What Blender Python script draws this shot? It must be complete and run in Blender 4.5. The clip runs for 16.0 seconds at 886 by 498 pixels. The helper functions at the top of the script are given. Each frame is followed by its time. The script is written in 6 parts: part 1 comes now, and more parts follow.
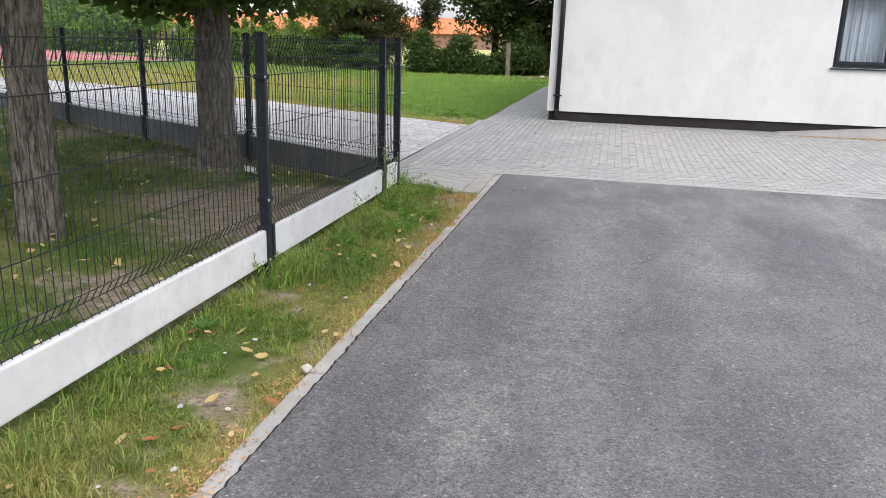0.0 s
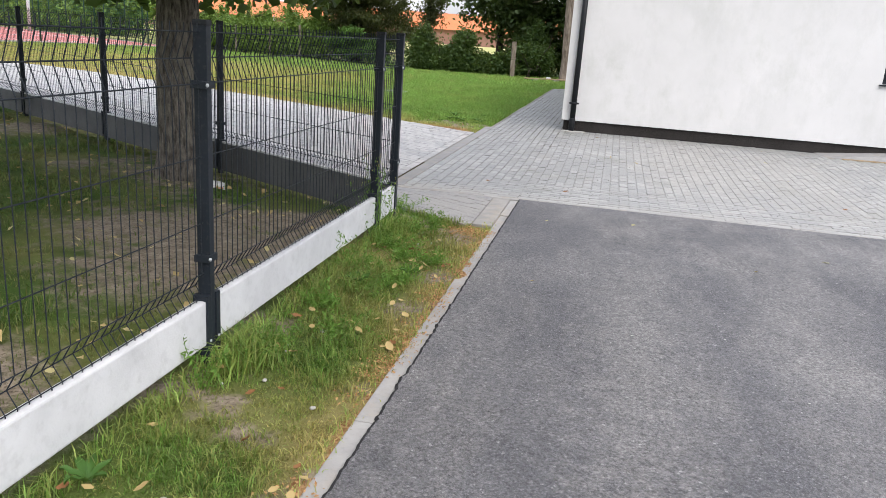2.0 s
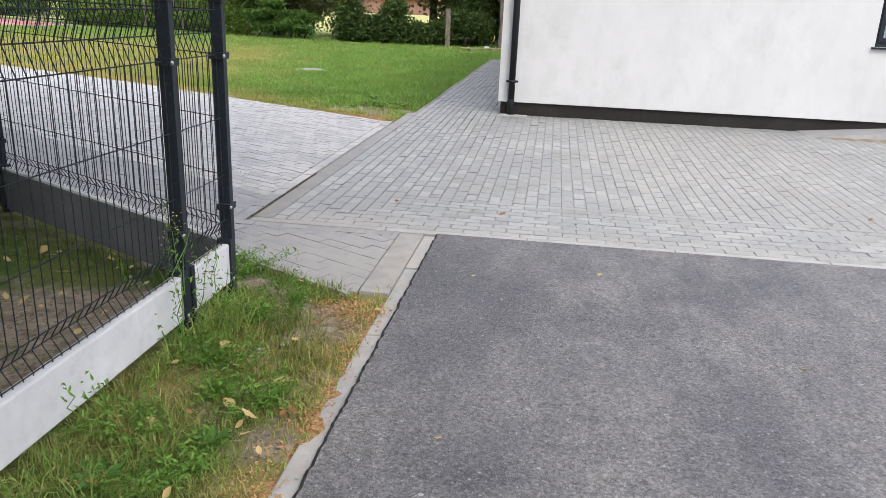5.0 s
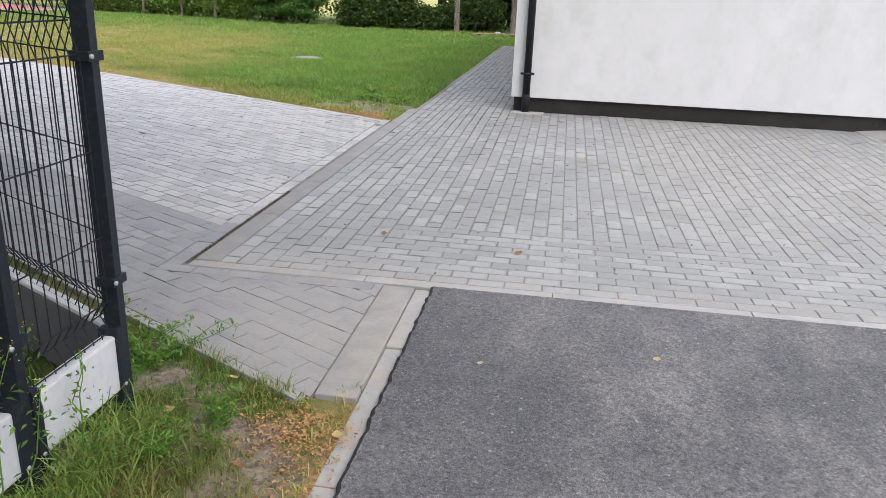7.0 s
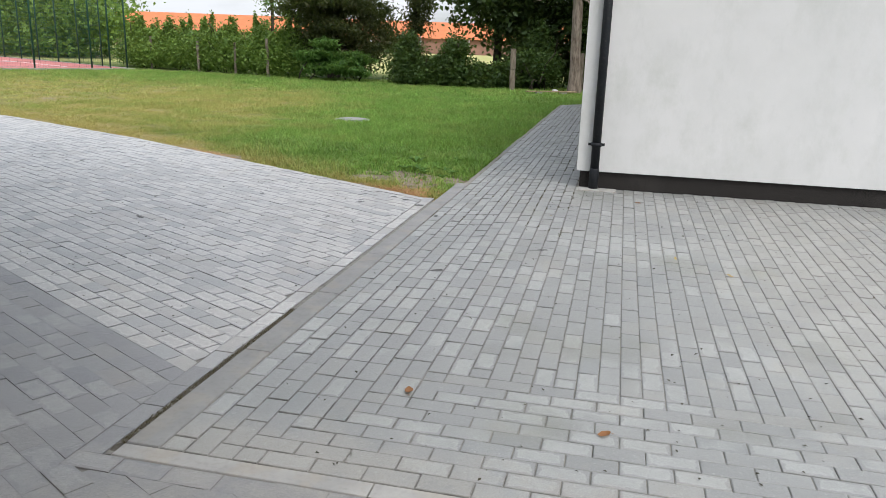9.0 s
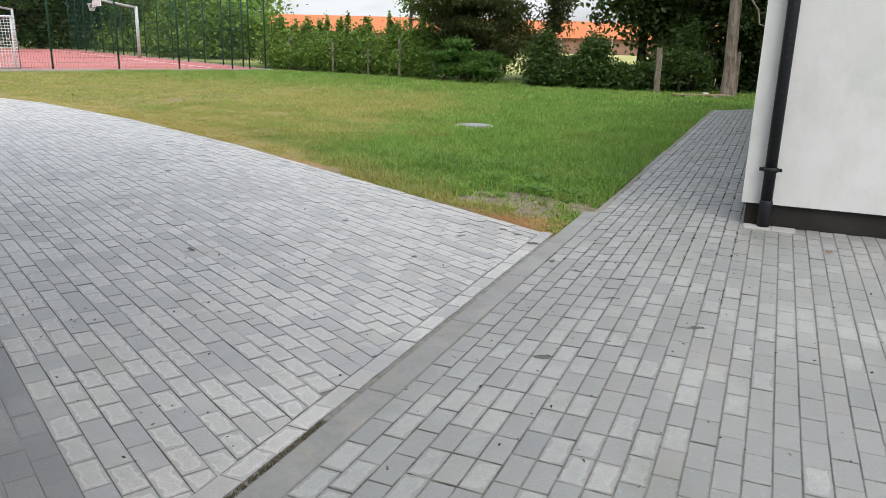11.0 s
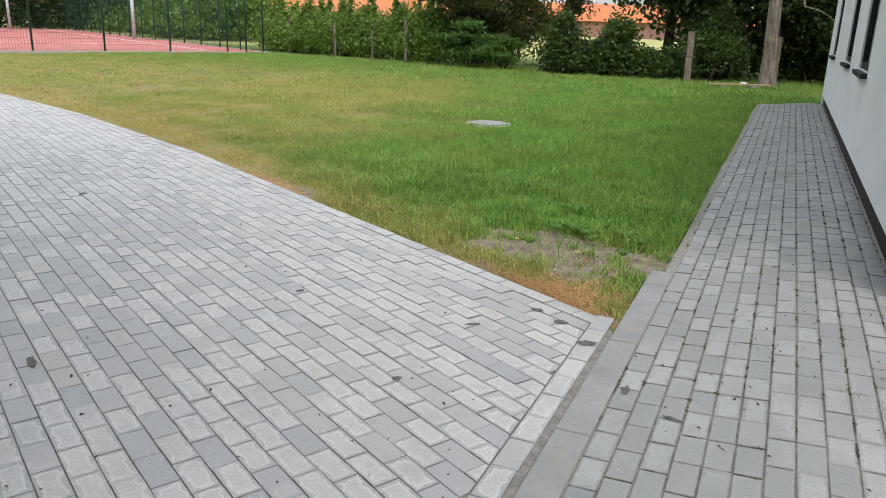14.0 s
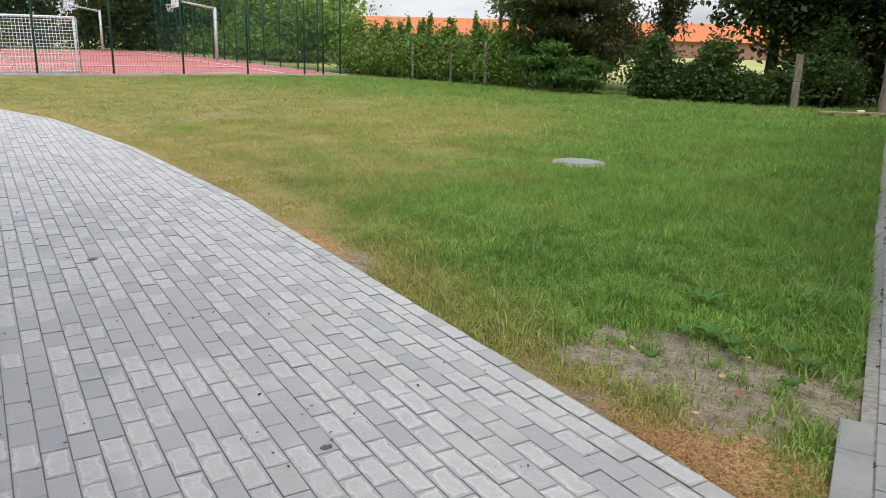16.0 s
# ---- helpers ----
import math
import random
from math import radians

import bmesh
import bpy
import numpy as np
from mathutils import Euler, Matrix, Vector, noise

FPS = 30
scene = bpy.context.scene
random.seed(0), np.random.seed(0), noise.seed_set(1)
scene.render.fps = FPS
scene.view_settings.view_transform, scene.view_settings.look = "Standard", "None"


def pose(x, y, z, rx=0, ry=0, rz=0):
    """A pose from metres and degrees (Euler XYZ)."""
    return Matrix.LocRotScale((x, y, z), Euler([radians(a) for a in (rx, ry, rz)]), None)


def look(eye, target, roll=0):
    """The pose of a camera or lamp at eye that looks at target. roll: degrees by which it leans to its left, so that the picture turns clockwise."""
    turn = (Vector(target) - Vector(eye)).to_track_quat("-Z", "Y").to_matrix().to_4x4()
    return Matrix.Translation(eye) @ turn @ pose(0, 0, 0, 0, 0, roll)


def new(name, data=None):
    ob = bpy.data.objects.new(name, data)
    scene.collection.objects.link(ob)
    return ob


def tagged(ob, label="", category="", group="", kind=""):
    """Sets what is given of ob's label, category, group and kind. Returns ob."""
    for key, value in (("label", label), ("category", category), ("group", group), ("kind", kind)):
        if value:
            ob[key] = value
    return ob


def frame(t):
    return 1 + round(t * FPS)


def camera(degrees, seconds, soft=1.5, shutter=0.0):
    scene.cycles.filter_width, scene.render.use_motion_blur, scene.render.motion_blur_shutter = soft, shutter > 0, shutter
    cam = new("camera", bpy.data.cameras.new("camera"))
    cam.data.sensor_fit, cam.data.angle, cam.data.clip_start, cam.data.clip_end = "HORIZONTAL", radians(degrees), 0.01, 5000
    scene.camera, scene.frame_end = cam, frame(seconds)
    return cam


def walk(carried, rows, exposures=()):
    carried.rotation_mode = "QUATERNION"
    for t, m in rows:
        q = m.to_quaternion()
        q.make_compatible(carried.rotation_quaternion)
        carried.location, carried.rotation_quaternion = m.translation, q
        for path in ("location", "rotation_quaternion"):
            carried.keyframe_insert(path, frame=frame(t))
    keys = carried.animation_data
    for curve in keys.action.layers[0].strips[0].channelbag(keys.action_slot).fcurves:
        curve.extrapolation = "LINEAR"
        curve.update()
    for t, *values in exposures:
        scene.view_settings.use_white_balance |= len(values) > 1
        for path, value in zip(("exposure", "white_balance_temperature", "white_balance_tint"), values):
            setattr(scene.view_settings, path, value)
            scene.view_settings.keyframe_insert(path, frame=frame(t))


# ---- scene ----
cam = camera(60.7, 16.0, soft=0.8)
PATH = [
    (0, (0.105, -0.033, 1.492), (-0.3, 1.852, 0.961), 1.8),
    (0.5, (-0.021, 0.291, 1.512), (-0.429, 2.183, 1.007), 3.9),
    (1, (-0.079, 0.677, 1.513), (-0.72, 2.492, 0.969), 2.8),
    (1.5, (-0.191, 1.013, 1.486), (-0.806, 2.836, 0.938), 2.4),
    (2, (-0.305, 1.357, 1.511), (-0.692, 3.243, 0.97), 4.0),
    (2.5, (-0.287, 1.773, 1.511), (-0.718, 3.644, 0.953), 1.1),
    (3, (-0.305, 2.134, 1.489), (-0.767, 4.005, 0.957), -0.9),
    (3.5, (-0.363, 2.496, 1.52), (-0.579, 4.416, 1.003), 2.0),
    (3.7, (-0.361, 2.689, 1.508), (-0.579, 4.609, 0.992), 2.1),
    (5.8, (-0.367, 4.215, 1.515), (-0.661, 6.061, 0.804), 1.3),
    (6, (-0.373, 4.354, 1.493), (-0.683, 6.191, 0.765), 0.8),
    (6.5, (-0.479, 4.714, 1.506), (-0.744, 6.563, 0.792), 1.6),
    (7, (-0.495, 5.046, 1.482), (-0.769, 6.92, 0.837), 2.3),
    (7.5, (-0.488, 5.418, 1.508), (-0.797, 7.307, 0.928), 2.0),
    (8, (-0.633, 5.828, 1.495), (-0.965, 7.718, 0.932), 2.5),
    (8.5, (-0.695, 6.161, 1.47), (-1.02, 8.067, 0.962), 3.0),
    (9, (-0.726, 6.526, 1.505), (-1.148, 8.411, 0.986), 1.9),
    (9.5, (-0.875, 6.93, 1.475), (-1.404, 8.778, 0.923), 1.6),
    (10, (-0.936, 7.254, 1.467), (-1.555, 9.082, 0.94), 0.9),
    (10.2, (-0.933, 7.443, 1.468), (-1.62, 9.25, 0.956), 0.4),
    (12.3, (-1.283, 8.883, 1.492), (-2.057, 10.643, 0.944), 1.8),
    (12.5, (-1.361, 9.048, 1.463), (-2.133, 10.811, 0.917), 1.8),
    (13, (-1.531, 9.361, 1.485), (-2.265, 11.139, 0.938), 1.9),
    (13.5, (-1.622, 9.767, 1.503), (-2.342, 11.542, 0.929), 1.8),
    (14, (-1.829, 10.089, 1.472), (-2.597, 11.846, 0.901), 1.9),
    (14.5, (-2.031, 10.347, 1.517), (-2.858, 12.099, 1.019), 3.4),
    (15, (-2.165, 10.739, 1.524), (-3.076, 12.452, 1.039), 2.8),
    (15.5, (-2.331, 11.074, 1.493), (-3.334, 12.734, 1.009), 1.4),
    (16, (-2.497, 11.37, 1.539), (-3.447, 13.048, 1.01), 1.7),
]
walk(cam, [(t, look(eye, target, roll)) for t, eye, target, roll in PATH],
     [(0, 0.90, 6600, 14), (3.0, 0.95, 6550, 14), (3.5, 0.83, 6550, 14), (3.7, 0.83, 6550, 14), (5.8, 0.94, 6550, 14), (6.0, 0.94, 6550, 14), (6.5, 0.80, 6500, 15), (7.5, 0.76, 6500, 14), (9.0, 0.63, 6550, 10), (9.5, 0.70, 6600, 9), (10.0, 0.61, 6600, 9), (10.2, 0.60, 6600, 9), (12.5, 0.60, 6600, 9), (13.0, 0.57, 6600, 9), (14.0, 0.60, 6600, 9), (14.5, 0.44, 6600, 9), (16, 0.51, 6600, 10)])

# ---- world, sun ----
SUN_EL, SUN_AZ = radians(48), radians(142)          # azimuth clockwise from +y
sun_way = Vector((math.sin(SUN_AZ) * math.cos(SUN_EL), math.cos(SUN_AZ) * math.cos(SUN_EL), math.sin(SUN_EL)))
world = bpy.data.worlds.new("sky")
scene.world = world
world.use_nodes = True
wn, wl = world.node_tree.nodes, world.node_tree.links
wn.clear()
w_out, w_bg = wn.new("ShaderNodeOutputWorld"), wn.new("ShaderNodeBackground")
w_sky = wn.new("ShaderNodeTexSky")
w_sky.sky_type, w_sky.sun_disc, w_sky.sun_elevation, w_sky.sun_rotation = "NISHITA", False, SUN_EL, SUN_AZ
w_sky.dust_density = 2.5
w_co, w_map, w_noise, w_ramp, w_mix = (wn.new("ShaderNode" + k) for k in ("TexCoord", "Mapping", "TexNoise", "ValToRGB", "Mix"))
w_map.inputs["Scale"].default_value = (1, 1, 3.5)
w_noise.inputs["Scale"].default_value, w_noise.inputs["Detail"].default_value = 2.6, 7
w_ramp.color_ramp.elements[0].position, w_ramp.color_ramp.elements[1].position = 0.36, 0.6
w_ramp.color_ramp.elements[0].color = (0.25, 0.25, 0.25, 1)
w_mix.data_type = "RGBA"
w_mix.inputs[7].default_value = (8.6, 9.0, 9.6, 1)
wl.new(w_co.outputs["Generated"], w_map.inputs["Vector"])
wl.new(w_map.outputs["Vector"], w_noise.inputs["Vector"])
wl.new(w_noise.outputs["Fac"], w_ramp.inputs["Fac"])
wl.new(w_ramp.outputs["Color"], w_mix.inputs[0])
wl.new(w_sky.outputs["Color"], w_mix.inputs[6])
# an overcast sky is dimmer towards the horizon
w_sep, w_grad, w_mul = (wn.new("ShaderNode" + k) for k in ("SeparateXYZ", "MapRange", "Mix"))
for key, value in (("From Min", 0.0), ("From Max", 0.8), ("To Min", 0.5), ("To Max", 1.3)):
    w_grad.inputs[key].default_value = value
w_mul.data_type, w_mul.blend_type = "RGBA", "MULTIPLY"
w_mul.inputs[0].default_value = 1.0
wl.new(w_co.outputs["Generated"], w_sep.inputs["Vector"])
wl.new(w_sep.outputs["Z"], w_grad.inputs["Value"])
wl.new(w_mix.outputs[2], w_mul.inputs[6])
wl.new(w_grad.outputs["Result"], w_mul.inputs[7])
wl.new(w_mul.outputs[2], w_bg.inputs["Color"])
w_bg.inputs["Strength"].default_value = 0.128
wl.new(w_bg.outputs["Background"], w_out.inputs["Surface"])

sun = new("sun", bpy.data.lights.new("sun", "SUN"))
sun.data.energy, sun.data.angle, sun.data.color = 1.15, radians(34), (1.0, 0.96, 0.9)
sun.matrix_world = look((20, -20, 30), Vector((20, -20, 30)) - sun_way)

# ---- materials ----


class Nodes:
    """A small builder of node materials."""

    def __init__(self, name, rough=0.8, metal=0.0, spec=0.3):
        self.mat = bpy.data.materials.new(name)
        self.mat.use_nodes = True
        self.n, self.l = self.mat.node_tree.nodes, self.mat.node_tree.links
        self.p = self.n["Principled BSDF"]
        self.p.inputs["Roughness"].default_value = rough
        self.p.inputs["Metallic"].default_value = metal
        self.p.inputs["Specular IOR Level"].default_value = spec
        self.co = self.n.new("ShaderNodeNewGeometry")

    def put(self, sock, value):
        if hasattr(value, "links"):
            self.l.new(value, sock)
        elif isinstance(value, tuple) and len(value) == 3 and sock.type == "RGBA":
            sock.default_value = (*value, 1)
        else:
            sock.default_value = value

    def noise(self, scale, detail=4, rough=0.55, stretch=(1, 1, 1), local=False):
        m = self.n.new("ShaderNodeMapping")
        m.inputs["Scale"].default_value = stretch
        if local:
            self.l.new(self.n.new("ShaderNodeTexCoord").outputs["Object"], m.inputs["Vector"])
        else:
            self.l.new(self.co.outputs["Position"], m.inputs["Vector"])
        t = self.n.new("ShaderNodeTexNoise")
        t.inputs["Scale"].default_value, t.inputs["Detail"].default_value, t.inputs["Roughness"].default_value = scale, detail, rough
        self.l.new(m.outputs["Vector"], t.inputs["Vector"])
        return t.outputs["Fac"]

    def cells(self, scale, out="Distance"):
        t = self.n.new("ShaderNodeTexVoronoi")
        t.inputs["Scale"].default_value = scale
        self.l.new(self.co.outputs["Position"], t.inputs["Vector"])
        return t.outputs[out]

    def span(self, value, a, b, lo=0.0, hi=1.0):
        m = self.n.new("ShaderNodeMapRange")
        self.put(m.inputs["Value"], value)
        for k, v in (("From Min", a), ("From Max", b), ("To Min", lo), ("To Max", hi)):
            m.inputs[k].default_value = v
        return m.outputs["Result"]

    def math(self, op, a, b=0.0):
        m = self.n.new("ShaderNodeMath")
        m.operation = op
        self.put(m.inputs[0], a)
        self.put(m.inputs[1], b)
        return m.outputs[0]

    def mix(self, fac, a, b, how="MIX"):
        m = self.n.new("ShaderNodeMix")
        m.data_type, m.blend_type = "RGBA", how
        self.put(m.inputs[0], fac)
        self.put(m.inputs[6], a)
        self.put(m.inputs[7], b)
        return m.outputs[2]

    def attr(self, name):
        a = self.n.new("ShaderNodeAttribute")
        a.attribute_name = name
        return a.outputs["Fac"]

    def chance(self):
        """A number of its own for each piece, whether an object or an island of a mesh."""
        o = self.n.new("ShaderNodeObjectInfo")
        return self.math("FRACT", self.math("ADD", o.outputs["Random"], self.co.outputs["Random Per Island"]))

    def spot(self, x, y, rx, ry):
        """1 at a place on the ground, falling to 0 at its rim and below beyond."""
        m = self.n.new("ShaderNodeMapping")
        m.vector_type = "TEXTURE"
        m.inputs["Location"].default_value, m.inputs["Scale"].default_value = (x, y, 0), (rx * 2, ry * 2, 50)
        self.l.new(self.co.outputs["Position"], m.inputs["Vector"])
        d = self.n.new("ShaderNodeVectorMath")
        d.operation = "LENGTH"
        self.l.new(m.outputs["Vector"], d.inputs[0])
        return self.math("SUBTRACT", 1.0, d.outputs["Value"])

    def colour(self, c):
        self.put(self.p.inputs["Base Color"], c)
        return self

    def bump(self, height, strength=0.3, distance=0.01):
        b = self.n.new("ShaderNodeBump")
        b.inputs["Strength"].default_value, b.inputs["Distance"].default_value = strength, distance
        self.l.new(height, b.inputs["Height"])
        self.l.new(b.outputs["Normal"], self.p.inputs["Normal"])
        return self

    def rough(self, r):
        self.put(self.p.inputs["Roughness"], r)
        return self


def plain(name, c, rough=0.6, metal=0.0, spec=0.3, wear=0.12, scale=14, relief=0.08):
    """Paint, plastic, metal or cloth with a little dirt and grain."""
    k = Nodes(name, rough, metal, spec)
    v = k.mix(k.span(k.noise(scale, 5), 0.3, 0.7), tuple(x * (1 - wear) for x in c), tuple(min(1, x * (1 + wear)) for x in c))
    k.colour(k.mix(k.span(k.noise(scale * 9, 3), 0.55, 0.8, 0, wear), v, (0.3, 0.28, 0.24)))
    return k.bump(k.noise(scale * 12, 3), relief, 0.004).mat


def asphalt_material():
    k = Nodes("asphalt", 0.62, spec=0.45)
    grit = k.cells(230, "Color")
    base = k.mix(k.span(k.noise(0.55, 5), 0.35, 0.65), (0.072, 0.072, 0.079), (0.112, 0.112, 0.118))
    # pale dust: worn tracks along the yard, and a few spilt patches
    dust = k.math("MULTIPLY", k.span(k.noise(1.5, 6, 0.7, (1, 0.4, 1)), 0.42, 0.62), k.span(k.noise(0.35, 3, 0.5, (1, 0.3, 1)), 0.36, 0.58, 0.35, 1.0))
    for x, y, rx, ry, much in ((-0.36, 2.72, 0.14, 0.36, 0.7), (-0.52, 3.15, 0.10, 0.2, 0.6), (-0.02, 5.1, 0.24, 1.7, 0.65), (0.95, 5.8, 0.22, 1.4, 0.5), (-0.9, 3.4, 0.1, 0.3, 0.5), (1.5, 4.4, 0.2, 0.9, 0.4)):
        spot = k.math("ADD", k.spot(x, y, rx, ry), k.span(k.noise(7, 6, 0.72), 0.3, 0.7, -0.55, 0.55))
        dust = k.math("MAXIMUM", dust, k.span(spot, 0.05, 0.8, 0, much))
    grain = k.span(k.noise(42, 5, 0.8), 0.36, 0.62)
    base = k.mix(k.math("MULTIPLY", dust, k.math("ADD", k.math("MULTIPLY", grain, 0.55), 0.18)), base, (0.34, 0.325, 0.30))
    base = k.mix(k.span(grit, 0.66, 0.95, 0, 0.55), base, (0.30, 0.295, 0.29))
    base = k.mix(k.span(k.cells(105, "Color"), 0.86, 0.97, 0, 0.65), base, (0.38, 0.375, 0.36))
    base = k.mix(k.span(k.noise(30, 5, 0.8), 0.47, 0.33, 0, 0.6), base, (0.026, 0.026, 0.029))
    base = k.mix(1.0, base, k.mix(k.span(k.noise(75, 4, 0.8), 0.34, 0.66), (0.42, 0.42, 0.42), (1.6, 1.6, 1.6)), "MULTIPLY")
    k.colour(base)
    return k.bump(k.math("ADD", k.cells(160), k.noise(48, 4, 0.7)), 0.8, 0.007).mat


def paver_material(name, dark, light, pale, stain=0.5, moss=0.0, seam=0.6, bloomed=0.6, ring=0.5, slate=0.16, dusty=(), mossy=()):
    """Concrete pavers: each has its own shade, some a pale bloom with a brighter rim, all a fine grain."""
    k = Nodes(name, 0.43, spec=0.65)
    r = k.chance()
    own = lambda q: k.math("FRACT", k.math("MULTIPLY", r, q))
    c = k.mix(own(5.17), dark, light)
    c = k.mix(k.span(own(7.31), 0.985 - slate, 1.0 - slate, 0, 0.6), c, tuple(x * f for x, f in zip(dark, (0.84, 0.87, 0.89))))
    c = k.mix(k.span(own(11.7), 0.7, 1.0, 0, 0.5), c, tuple(x * f for x, f in zip(light, (1.12, 1.06, 0.97))))
    region = k.span(k.noise(0.75, 4, 0.6), 0.40, 0.62)
    core = k.attr("core")
    depth = k.math("ADD", core, k.span(k.noise(17, 4, 0.6), 0.3, 0.7, -0.75, 0.75))
    has = k.span(k.math("ADD", own(3.77), k.math("MULTIPLY", region, 0.55)), 1.02 - bloomed, 1.22 - bloomed)
    inner = k.math("MULTIPLY", has, k.span(depth, 0.55, 1.0, 0, 0.75))
    c = k.mix(k.math("MULTIPLY", inner, k.span(k.noise(14, 5, 0.7), 0.3, 0.6, 0.35, 1.0)), c, pale)
    rim = k.math("MULTIPLY", k.span(depth, 0.5, 0.85), k.span(depth, 1.5, 1.0))
    c = k.mix(k.math("MULTIPLY", k.math("MULTIPLY", rim, has), ring), c, tuple(min(1, x * 1.16) for x in pale))
    c = k.mix(k.math("MULTIPLY", region, k.span(own(13.9), 0.35, 0.9, 0, 0.32)), c, pale)
    c = k.mix(k.span(k.noise(1.6, 5, 0.6), 0.35, 0.7, 0.0, 0.3), c, tuple(x * 0.72 for x in dark))
    c = k.mix(k.span(k.noise(2.1, 6, 0.65), 0.58, 0.72, 0.0, 0.35), c, (0.36, 0.32, 0.26))
    c = k.mix(k.span(k.noise(5.2, 6, 0.7), 0.70, 0.75, 0, stain), c, (0.07, 0.068, 0.063))
    if moss:
        c = k.mix(k.math("MULTIPLY", k.span(k.noise(1.3, 4), 0.58, 0.72), moss), c, (0.11, 0.12, 0.045))
    dirt = seam
    for x, y, rx, ry, much in mossy:
        dirt = k.math("ADD", dirt, k.span(k.spot(x, y, rx, ry), 0.0, 0.6, 0, much))
    for x, y, rx, ry, much in dusty:
        c = k.mix(k.span(k.math("ADD", k.spot(x, y, rx, ry), k.span(k.noise(6, 6, 0.7), 0.3, 0.7, -0.4, 0.4)), 0.1, 0.7, 0, much), c, (0.345, 0.325, 0.29))
    c = k.mix(k.span(k.noise(150, 3, 0.7), 0.42, 0.68, 0, 0.42), c, tuple(x * 0.6 for x in dark))
    c = k.mix(k.span(k.cells(140, "Color"), 0.86, 0.97, 0, 0.35), c, tuple(min(1, x * 1.2) for x in pale))
    c = k.mix(k.math("MULTIPLY", k.math("MULTIPLY", k.span(core, 0.15, -0.6), dirt), k.span(k.noise(9, 5, 0.7), 0.38, 0.62, 0.15, 1.5)), c, (0.06, 0.056, 0.048))
    k.colour(c)
    return k.bump(k.math("ADD", k.noise(190, 3, 0.7), k.noise(45, 4)), 0.5, 0.005).mat


def concrete_material(name, a, b, scale=3.0, sand=0.0, streak=(1, 1, 1)):
    k = Nodes(name, 0.85, spec=0.25)
    c = k.mix(k.span(k.noise(scale, 6, 0.62, streak), 0.32, 0.68), a, b)
    c = k.mix(k.span(k.noise(scale * 9, 4), 0.5, 0.75, 0, 0.3), c, tuple(x * 0.7 for x in a))
    if sand:
        c = k.mix(k.span(k.noise(5.5, 5), 0.5, 0.62, 0, sand), c, (0.38, 0.325, 0.25))
    k.colour(c)
    return k.bump(k.math("ADD", k.noise(120, 3), k.noise(18, 3)), 0.25, 0.004).mat


def render_material():
    k = Nodes("white_render", 0.92, spec=0.2)
    c = k.mix(k.span(k.noise(0.9, 6, 0.65), 0.35, 0.7), (0.655, 0.655, 0.655), (0.585, 0.59, 0.585))
    c = k.mix(k.span(k.noise(2.2, 8, 0.75, (1, 1, 0.5)), 0.48, 0.74, 0, 0.5), c, (0.48, 0.495, 0.475))
    c = k.mix(k.math("MULTIPLY", k.span(k.noise(4, 8, 0.75, (1, 1, 0.7)), 0.48, 0.72), k.span(k.noise(0.7, 3), 0.48, 0.62, 0, 0.3)), c, (0.40, 0.43, 0.37))
    k.colour(c)
    return k.bump(k.noise(220, 3), 0.35, 0.003).mat


def plinth_material():
    k = Nodes("mosaic_plinth", 0.8, spec=0.15)
    c = k.mix(k.cells(260, "Color"), (0.008, 0.008, 0.008), (0.05, 0.045, 0.042))
    k.colour(k.mix(k.span(k.noise(2, 4), 0.5, 0.8, 0, 0.3), c, (0.09, 0.085, 0.08)))
    return k.bump(k.cells(260), 0.5, 0.003).mat


def ground_material():
    k = Nodes("soil_and_turf", 0.95, spec=0.1)
    turf = k.mix(k.span(k.noise(3.0, 6), 0.3, 0.7), (0.040, 0.078, 0.015), (0.072, 0.125, 0.026))
    straw = k.mix(k.span(k.noise(7, 5), 0.3, 0.7), (0.22, 0.18, 0.07), (0.33, 0.27, 0.12))
    soil = k.mix(k.span(k.noise(9, 6, 0.7), 0.3, 0.7), (0.14, 0.112, 0.082), (0.34, 0.285, 0.215))
    soil = k.mix(k.span(k.cells(60, "Color"), 0.7, 0.95, 0, 0.55), soil, (0.38, 0.32, 0.25))
    soil = k.mix(k.span(k.noise(38, 5, 0.7), 0.52, 0.62, 0, 0.7), soil, (0.075, 0.06, 0.04))
    chips = k.mix(k.span(k.cells(75, "Color"), 0.2, 0.8), (0.22, 0.115, 0.05), (0.44, 0.28, 0.14))
    field = k.mix(k.span(k.noise(0.05, 4), 0.35, 0.65), (0.42, 0.38, 0.17), (0.30, 0.33, 0.12))
    c = k.mix(k.attr("dry"), turf, straw)
    c = k.mix(k.span(k.math("ADD", k.attr("bare"), k.span(k.noise(6, 5), 0.3, 0.7, -0.25, 0.25)), 0.35, 0.65), c, soil)
    c = k.mix(k.span(k.math("ADD", k.attr("chips"), k.span(k.noise(11, 4), 0.3, 0.7, -0.3, 0.3)), 0.4, 0.6), c, chips)
    c = k.mix(k.attr("field"), c, field)
    k.colour(c)
    return k.bump(k.math("ADD", k.noise(70, 4), k.noise(14, 4)), 0.7, 0.02).mat


